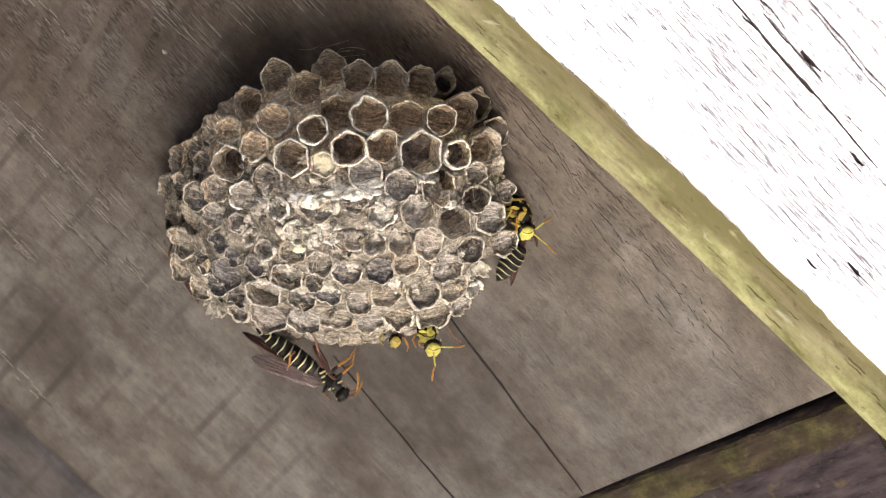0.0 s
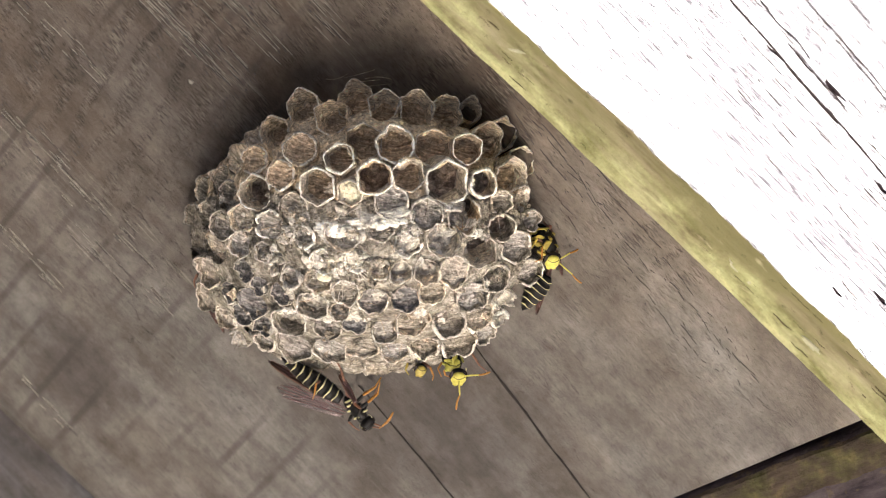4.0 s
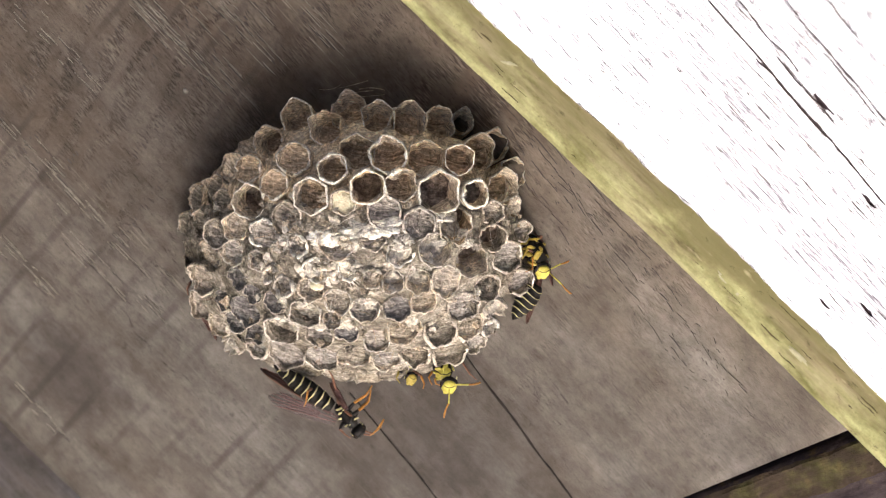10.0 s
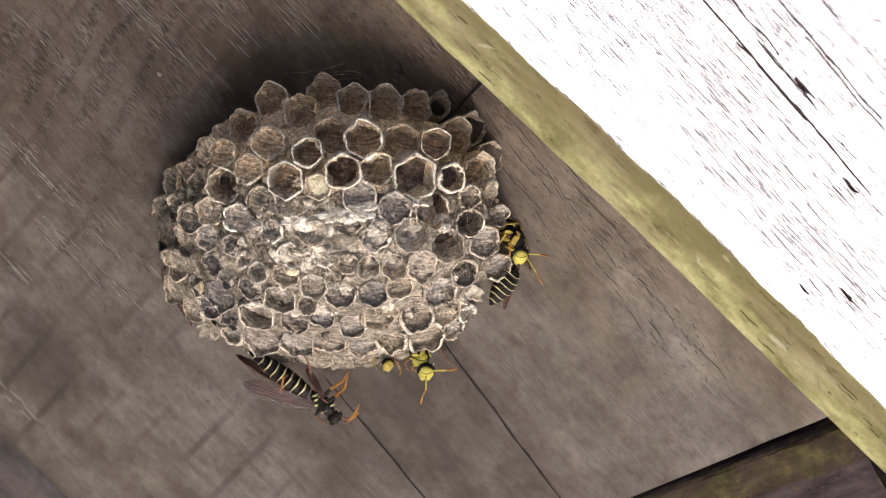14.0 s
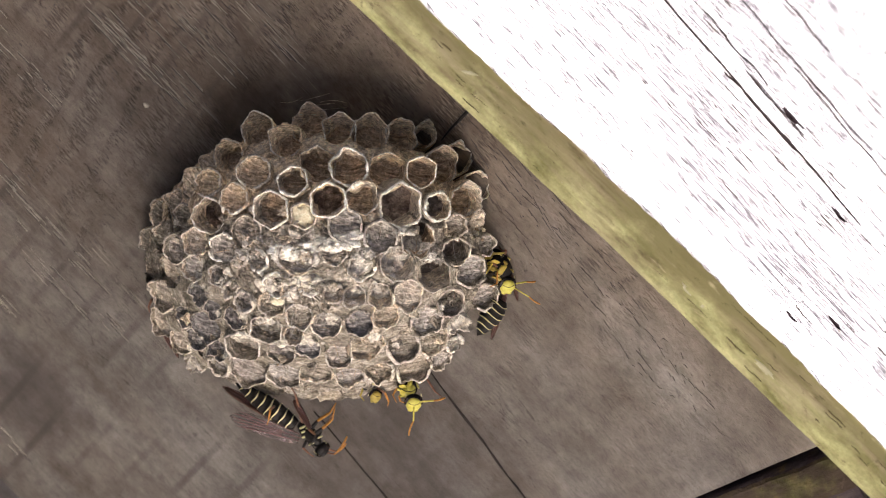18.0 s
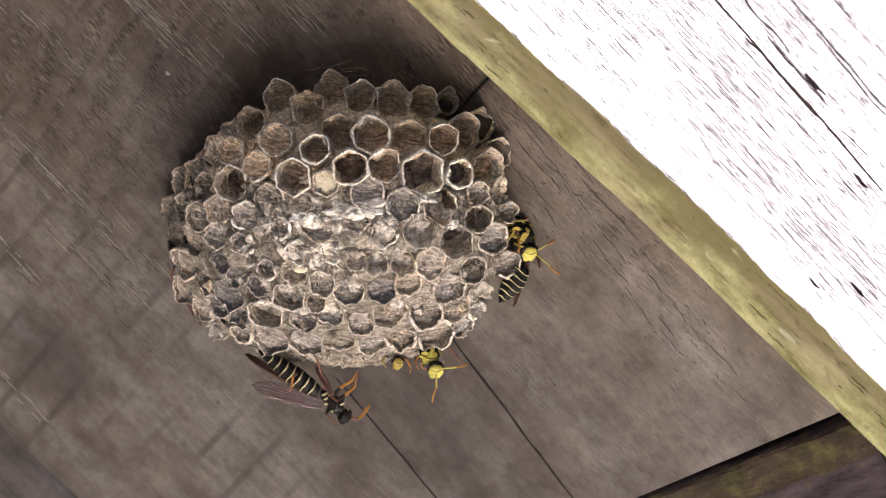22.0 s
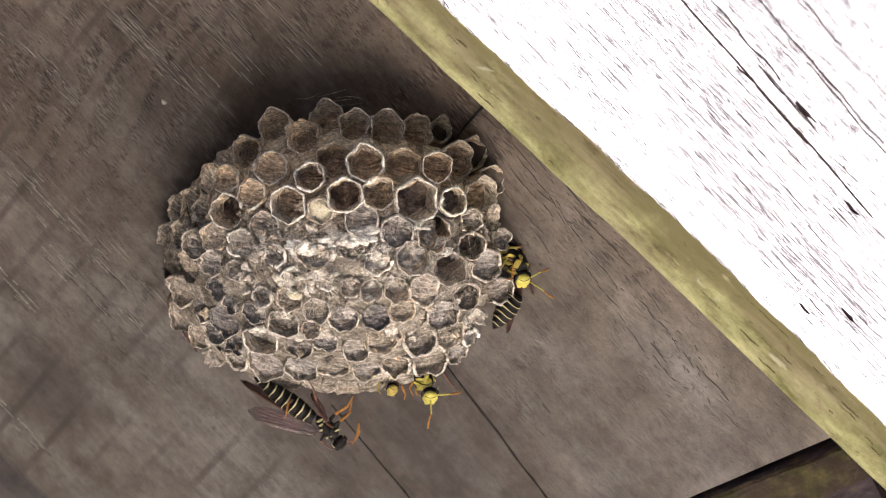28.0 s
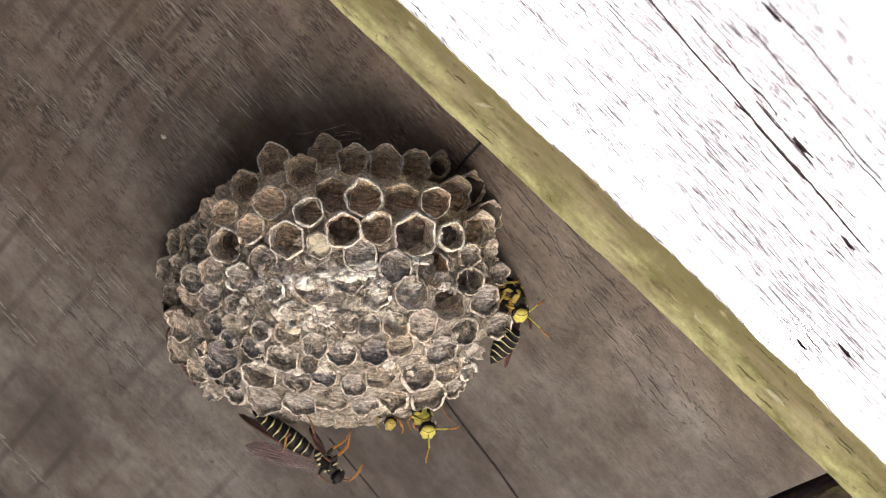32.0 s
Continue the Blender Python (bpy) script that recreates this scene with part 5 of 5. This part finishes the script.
thorax(low, (2.3, -1.3, 0.2), (0.68, -0.72, 0.1), (0.1, 0.1, 1), 2.6, 1.2, CREAM, BLACK, ((1.9, 0.9, 0.9, 0.75, 0.16), (1.9, -0.9, 0.9, 0.75, 0.16), (0.4, 1.15, 0.7, 0.6, 0.16), (-0.4, -1.2, 0.8, 0.5, 0.2), (-1.3, 0.55, 1.2, 0.5, 0.2), (-1.3, -0.55, 1.2, 0.5, 0.2), (-2.2, 0.0, 1.0, 0.7, 0.26)))
low_head = head(low, (4.2, -3.6, 0.2), (0.72, -0.66, -0.25), (0.05, 0.05, 1), 0.98, BLACK)
low_feeler = feeler(low, (4.9, -3.6, 0.3), (6.6, -4.3, 0.3), (8.6, -2.0, 0.6), 0.17, (BROWN, ORANGE))
low_feeler_b = feeler(low, (4.6, -4.2, 0.1), (6.2, -4.6, -0.4), (8.2, -3.0, -1.5), 0.15, (BROWN, ORANGE))
low_wing = wing(low, (0.6, -2.0, 0.6), (0.93, -0.37, 0.05), (0.05, 0.2, 1), 12.0, 1.5, WING, "smoky translucent wing", 0.2, 5)
wing(low, (-0.4, -0.5, -0.3), (0.85, -0.52, 0), (0.3, 0.5, 0.8), 13.6, 0.95, WING_DARK, "folded brown wing", 0.4)
wing(low, (2.4, -0.2, 1.5), (0.5, -0.85, 0.1), (0.2, 0.2, 1), 5.5, 0.6, WING_DARK, "folded brown wing", 0.4)
leg(low, (2.2, -0.6, 0.6), (3.6, 1.0, 1.2), (5.6, 2.3, 0.6), (6.6, 3.9, 1.0))
leg(low, (2.8, -1.4, 0.4), (4.4, -0.2, 1.4), (6.0, 1.2, 0.6), (6.4, 3.2, 1.4))
leg(low, (1.2, 0.4, 0.2), (0.6, 3.0, 0.8), (0.0, 5.4, 1.6), (-0.6, 6.6, 2.4), BROWN, BROWN, 0.34)
leg(low, (-3.4, 3.4, 1.4), (-4.0, 3.0, 2.2), (-4.3, 1.2, 2.1), (-4.6, 0.4, 1.9), BROWN, ORANGE, 0.26)
leg(low, (1.8, -2.2, 0.4), (1.2, -3.4, 0.6), (2.2, -4.4, 0.4), (3.0, -4.9, 0.3), BLACK, BROWN, 0.30)
leg(low, (2.0, -0.2, 1.2), (3.3, -1.2, 2.0), (2.6, -2.8, 1.6), (3.2, -3.6, 1.2), BROWN, BLACK, 0.26)
leg(low, (3.2, -2.2, -0.2), (4.2, -0.6, -0.6), (5.4, 0.8, -0.8), (6.0, 2.2, -0.6), BLACK, BROWN, 0.32)

# wasp peering out from behind the lower rim, face to the viewer
peer = insect(15.0, -22.5, -12.0, "wasp with yellow face and orange antennae peering from behind the rim")
head(peer, (0.1, -0.5, 0.9), (0.10, -0.62, 0.78), (0.10, 0.78, 0.62), 1.05, YELLOW)
thorax(peer, (-0.9, 1.9, -0.6), (0.3, -0.9, 0.3), (0.8, 0.2, 0.3), 2.3, 1.6, YELLOW, BLACK, ((0.8, -0.9, 0.9, 1.2, 0.9), (0.3, 0.4, 1.3, 1.1, 0.7), (-0.9, -0.8, 1.0, 0.9, 0.6), (0.5, -1.5, -0.2, 1.0, 0.7)))
peer_a = feeler(peer, (0.9, -0.7, 1.6), (3.4, -0.6, 1.7), (5.3, -0.2, 1.2), 0.16)
peer_b = feeler(peer, (0.2, -1.4, 1.6), (0.2, -3.8, 1.7), (-0.5, -6.2, 1.2), 0.15)
leg(peer, (-1.2, 0.8, 0.4), (-2.6, 1.4, 1.0), (-3.2, 0.4, 1.2), (-2.6, -0.8, 1.4), YELLOW, ORANGE, 0.26)
leg(peer, (-1.0, 0.2, 0.2), (-2.2, 0.2, 1.2), (-2.0, -0.6, 1.2), (-1.2, -0.9, 1.3), YELLOW, ORANGE, 0.24)
part("abdomen", scaled(abdomen_bm(9.0, 1.9, 6)), [BLACK, CREAM], peer, at=aimed(Vector((-1.4, 4.0, -2.2)) * MM, (0.3, -0.9, 0.3), (0.8, 0.2, 0.3)))
wing(peer, (0.6, 2.6, -0.8), (-0.5, -0.85, 0.1), (0.3, -0.2, 1), 7.0, 0.75, WING_DARK, "folded brown wing", 0.4)
leg(peer, (0.4, 2.0, -1.2), (2.2, 3.0, -1.4), (3.6, 0.8, -2.0), (4.8, -0.2, -2.6), BLACK, BROWN, 0.3)

part("shoulder_plate", scaled(ball(1.4, 1.0, 0.75, 14, 9, 0.1)), YELLOW, peer, "yellow-green shoulder plate", pose(-0.75 * MM, 1.05 * MM, 0.7 * MM, 0, 0, 25))
part("seam", tube([Vector(v) * MM for v in ((-2.0, 1.5, 1.0), (-1.2, 1.0, 1.5), (-0.2, 0.9, 1.55), (0.5, 1.3, 1.0))], [0.07 * MM] * 4, 6), BLACK, peer)

# another, of which only the yellow cheek and a foot show under the rim
hidden = insect(8.9, -22.1, -12.5, "wasp mostly hidden behind the nest rim, yellow cheek showing")
# amber for yellow here: the darker tone stands in for shade under the rim
head(hidden, (0.0, 0.0, 0.0), (0.30, -0.4, 0.85), (0.3, 0.9, 0.2), 0.78, AMBER)
thorax(hidden, (-0.4, 2.6, -1.6), (0.2, -0.9, 0.4), (0.6, 0.2, 0.6), 2.3, 1.6)
part("abdomen", scaled(abdomen_bm(8.5, 1.8, 6)), [BLACK, CREAM], hidden, at=aimed(Vector((-0.9, 4.6, -2.6)) * MM, (0.2, -0.9, 0.2), (0.6, 0.2, 0.6)))
leg(hidden, (-0.6, 0.8, -0.4), (-2.0, 0.9, 0.2), (-2.4, -0.2, 0.4), (-1.8, -1.0, 0.4), BLACK, AMBER, 0.28)
leg(hidden, (0.2, 1.0, -0.4), (1.6, 0.2, -0.4), (2.2, -1.2, -0.6), (2.0, -2.0, -0.6), BROWN, ORANGE, 0.28)

# wasp on the rim beside the fascia, side on
side = insect(29.2, -2.2, -3.0, "yellow and black wasp on the nest rim, tail curled below")
thorax(side, (-0.4, 1.2, 0.2), (0.45, -0.88, 0.2), (0.8, 0.45, 0.2), 2.8, 1.8, AMBER, BLACK, ((1.2, -1.35, 0.35, 1.25, 0.8), (-0.2, -1.65, -0.1, 1.35, 0.75), (-1.5, -1.25, 0.0, 1.1, 0.65), (0.5, -1.15, 1.1, 0.9, 0.32), (-0.8, -1.2, 1.15, 0.8, 0.24), (1.6, 0.1, 1.15, 0.9, 0.22), (0.0, 0.2, 1.65, 0.8, 0.16)))
side_head = head(side, (0.7, -1.7, 0.9), (0.25, -0.62, 0.74), (0.15, 0.75, 0.62), 1.02, YELLOW)
wing(side, (1.5, 2.2, -0.4), (-0.15, 0.98, 0.1), (0.6, -0.2, 0.7), 7.0, 0.5, WING_DARK, "folded brown wing", 0.4)
side_a = feeler(side, (2.1, -1.8, 1.4), (3.6, -0.9, 1.6), (4.9, -0.3, 1.4), 0.15)
side_b = feeler(side, (1.9, -2.5, 1.5), (4.0, -4.2, 1.6), (5.6, -5.6, 1.2), 0.14)
part("abdomen", scaled(abdomen_bm(7.2, 1.95, 7)), [BLACK, CREAM], side, at=aimed(Vector((0.0, -4.4, -1.6)) * MM, (0.55, 0.82, 0.1), (-0.4, 0.3, 0.9)))
wing(side, (0.9, -2.4, -1.2), (0.28, 0.95, 0.1), (0.6, -0.2, 0.7), 8.8, 0.7, WING_DARK, "folded brown wing", 0.4)
wing(side, (-0.2, -3.6, -2.6), (0.35, 0.93, 0.1), (0.6, -0.2, 0.7), 6.8, 0.6, WING_DARK, "folded brown wing", 0.4)
leg(side, (-0.6, 2.0, 0.6), (1.6, 4.6, 0.4), (-0.6, 6.4, 0.6), (-1.6, 7.0, 0.8), BROWN, BROWN, 0.42)
leg(side, (-0.8, 1.6, 1.0), (0.2, 3.0, 1.8), (-2.4, 2.9, 1.8), (-3.4, 2.4, 2.0), BLACK, AMBER, 0.30)
leg(side, (-0.2, 0.6, 1.2), (-1.6, 1.4, 2.4), (-2.6, -0.2, 2.2), (-3.4, -0.8, 2.2), BROWN, AMBER, 0.26)
leg(side, (0.4, -0.4, 1.2), (-0.8, 0.2, 2.4), (-0.9, -1.8, 2.2), (-2.0, -2.3, 2.2), YELLOW, ORANGE, 0.22)

for px, py, pz, a, c, d, turn in ((-1.5, 1.5, 1.35, 1.0, 0.42, 0.4, 12), (-1.5, 0.55, 1.7, 0.95, 0.42, 0.4, -25), (-0.5, -0.1, 1.95, 0.8, 0.5, 0.42, 38), (-1.7, 2.3, 1.1, 1.15, 0.3, 0.35, 8), (-0.9, -0.9, 1.9, 0.85, 0.3, 0.35, -20)):
    part("shoulder_plate", scaled(ball(a, c, d, 14, 9, 0.12, px)), AMBER, side, "amber side plate", pose(px * MM, py * MM, pz * MM, 0, 0, turn))
for run in (((-2.4, 1.1, 1.6), (-1.5, 1.0, 2.1), (-0.5, 1.1, 2.0), (0.4, 1.4, 1.6)), ((-2.2, 0.0, 1.9), (-1.3, 0.05, 2.25), (-0.4, 0.35, 2.25), (0.5, 0.6, 1.8)), ((-1.4, -0.5, 2.1), (-0.8, -0.35, 2.35), (-0.1, -0.5, 2.3), (0.5, -0.9, 2.0)), ((-2.4, 1.9, 1.4), (-1.4, 1.95, 1.7), (-0.4, 2.0, 1.5), (0.2, 2.2, 1.2))):
    part("seam", tube([Vector(v) * MM for v in run], [0.07 * MM] * 4, 6), BLACK, side)
wing(side, (0.9, 2.4, 0.6), (0.55, -0.8, 0.1), (0.5, 0.3, 0.8), 5.6, 0.5, WING_DARK, "folded brown wing", 0.4)

# wasp behind the far rim: only wing tips and a foot show
back = insect(-27.0, -11.4, -20.5, "dark wasp hidden behind the nest, wing tips showing")
thorax(back, (3.4, 1.6, -1.4), (-0.5, 0.85, 0), (0, 0, 1), 2.4, 1.6)
head(back, (2.0, 4.2, -1.4), (-0.5, 0.85, 0), (0, 0, 1), 0.9, CREAM)
part("abdomen", scaled(abdomen_bm(8.0, 1.5, 6)), [BLACK, CREAM], back, at=aimed(Vector((3.2, 0.4, -1.0)) * MM, (-0.35, 0.93, 0), (0, 0, 1)))
wing(back, (-1.0, 3.0, 0.4), (-0.42, 0.9, 0), (-0.4, 0.1, 0.9), 7.4, 0.5, WING_DARK, "folded dark wing", 0.4)
wing(back, (0.2, 1.2, 0.2), (-0.42, 0.9, 0), (-0.4, 0.1, 0.9), 7.0, 0.5, WING_DARK, "folded dark wing", 0.4)
leg(back, (0.8, 3.4, 0.0), (-1.2, 4.6, 0.6), (-1.8, 3.4, 0.4), (-1.6, 2.4, 0.4), BLACK, BROWN, 0.36)


# wasp in the gap behind the fascia; later it stretches one hind leg out to the nest
lurk = insect(26.0, 25.2, 7.4, "dark wasp in the gap behind the fascia, one leg reaching out")
thorax(lurk, (0, 0, 0), (-0.724, 0.69, 0), (0, 0, 1), 2.4, 1.5)
head(lurk, (-2.6, 2.5, 0), (-0.724, 0.69, 0), (0, 0, 1), 0.85, CREAM)
part("abdomen", scaled(abdomen_bm(8.0, 1.5, 6)), [BLACK, CREAM], lurk, at=aimed(Vector((1.8, -1.7, -0.2)) * MM, (-0.724, 0.69, 0), (0, 0, 1)))
reach = limb("leg", lurk, [(0, 0, 0), (-1.6, -1.5, -1.6), (-3.1, -3.0, -3.4), (-4.8, -4.7, -4.6), (-6.2, -6.4, -5.6)], [0.24, 0.32, 0.28, 0.2, 0.12], [BLACK, BROWN], [0, 0, 0, 0], "thin dark leg", at=Matrix.Translation(Vector((-0.3, -0.4, -0.3)) * MM))


# ---- what moves ----
def hinge(ob, rows):
    """Turn a part about its own base: rows of seconds and three angles."""
    rest = ob.matrix_basis.copy()
    walk(ob, [(t, rest @ pose(0, 0, 0, ax, ay, az)) for t, ax, ay, az in rows])


def motions():
    beat = lambda t0, t1: [(t0 + i / 30, 0, (38 if i % 2 else -34), -9) for i in range(int((t1 - t0) * 30))]
    hinge(low_wing, [(0.0, 0, 0, 0), (0.1, 0, 0, 0)] + beat(0.1667, 1.85) + [(1.9, 0, 0, -3), (2.0, 0, 0, 0), (4.0, 0, 0, 1), (7.0, 0, 0, 0), (7.5, 0, 0, 0)]
          + beat(7.6, 9.1) + [(9.2, 0, 4, 2), (9.4, 0, 0, 0), (10.0, 0, 0, 2), (12.0, 0, 0, 1), (16.0, 0, 0, 4), (20.0, 0, 0, 3), (23.0, 0, 0, 5), (28.0, 0, 0, 4), (32.0, 0, 0, 5)])
    hinge(low_feeler, [(0.0, 0, 0, 38), (0.4, 0, 0, 28), (0.8, 0, 0, 2), (2.0, 0, 0, -2), (4.0, 0, 0, 2), (7.0, 0, 0, 0), (7.7, 0, 0, 6), (7.9, 0, 0, -8), (8.2, 0, 0, 2), (10.0, 0, 0, 4), (13.0, 0, 0, 8),
                       (17.0, 0, 0, 8), (20.0, 0, 0, 4), (22.5, 0, 0, 4), (23.4, 0, 0, 14), (24.0, 0, 0, 30), (25.5, 0, 0, 34), (27.5, 0, 0, 26), (28.5, 0, 0, 30), (29.5, 0, 0, 38), (30.3, 0, 0, 20), (31.0, 0, 0, 22), (32.0, 0, 0, 6)])
    hinge(low_feeler_b, [(0.0, 0, 0, 20), (0.8, 0, 0, 0), (8.0, 0, 0, 4), (16.0, 0, 0, 0), (24.0, 0, 0, 16), (29.5, 0, 0, 20), (32.0, 0, 0, 4)])
    hinge(low_head, [(0.0, 0, 0, 3), (1.0, 0, 0, 0), (7.6, 0, 0, 0), (8.0, 0, 0, -6), (8.6, 0, 0, 0), (16.0, 0, 0, -3), (24.0, 0, 0, 3), (32.0, 0, 0, 0)])
    hinge(peer_a, [(0.0, 0, 0, -3), (4.0, 0, 0, 2), (10.0, 0, 0, -2), (20.0, 0, 0, 3), (32.0, 0, 0, -1)])
    hinge(peer_b, [(0.0, 0, 0, 6), (4.0, 0, 0, 3), (10.0, 0, 0, -2), (16.0, 0, 0, -2), (24.0, 0, 0, 2), (32.0, 0, 0, 4)])
    hinge(side_a, [(0.0, 0, 0, 8), (4.0, 0, 0, 0), (8.5, 0, 0, 8), (10.0, 0, 0, -4), (12.5, 0, 0, -10), (13.0, 0, 0, -55), (13.5, 0, 0, -40), (16.0, 0, 0, -25), (20.0, 0, 0, -10), (22.0, 0, 0, 4), (25.0, 0, 0, -6), (32.0, 0, 0, 10)])
    hinge(side_b, [(0.0, 0, 0, 0), (4.0, 0, 0, -2), (10.0, 0, 0, -3), (12.5, 0, 0, -8), (13.0, 0, 0, -26), (16.0, 0, 0, 6), (18.0, 0, 0, 8), (22.0, 0, 0, 0), (25.0, 0, 0, -4), (28.0, 0, 0, 6), (32.0, 0, 0, -3)])
    hinge(reach, [(0.0, 0, 0, -62), (11.1, 0, 0, -62), (11.5, 0, 0, -30), (11.8, 0, 0, -3), (12.4, 0, 0, 0), (16.0, 0, 0, 2), (20.0, 0, 0, -2), (24.0, 0, 0, 0), (32.0, 0, 0, 1)])
    hinge(side_head, [(0.0, 0, 0, 0), (12.0, 0, 0, 0), (12.8, 0, 0, -9), (13.5, 0, 0, -7), (16.0, 0, 0, 0), (32.0, 0, 0, 0)])


motions()
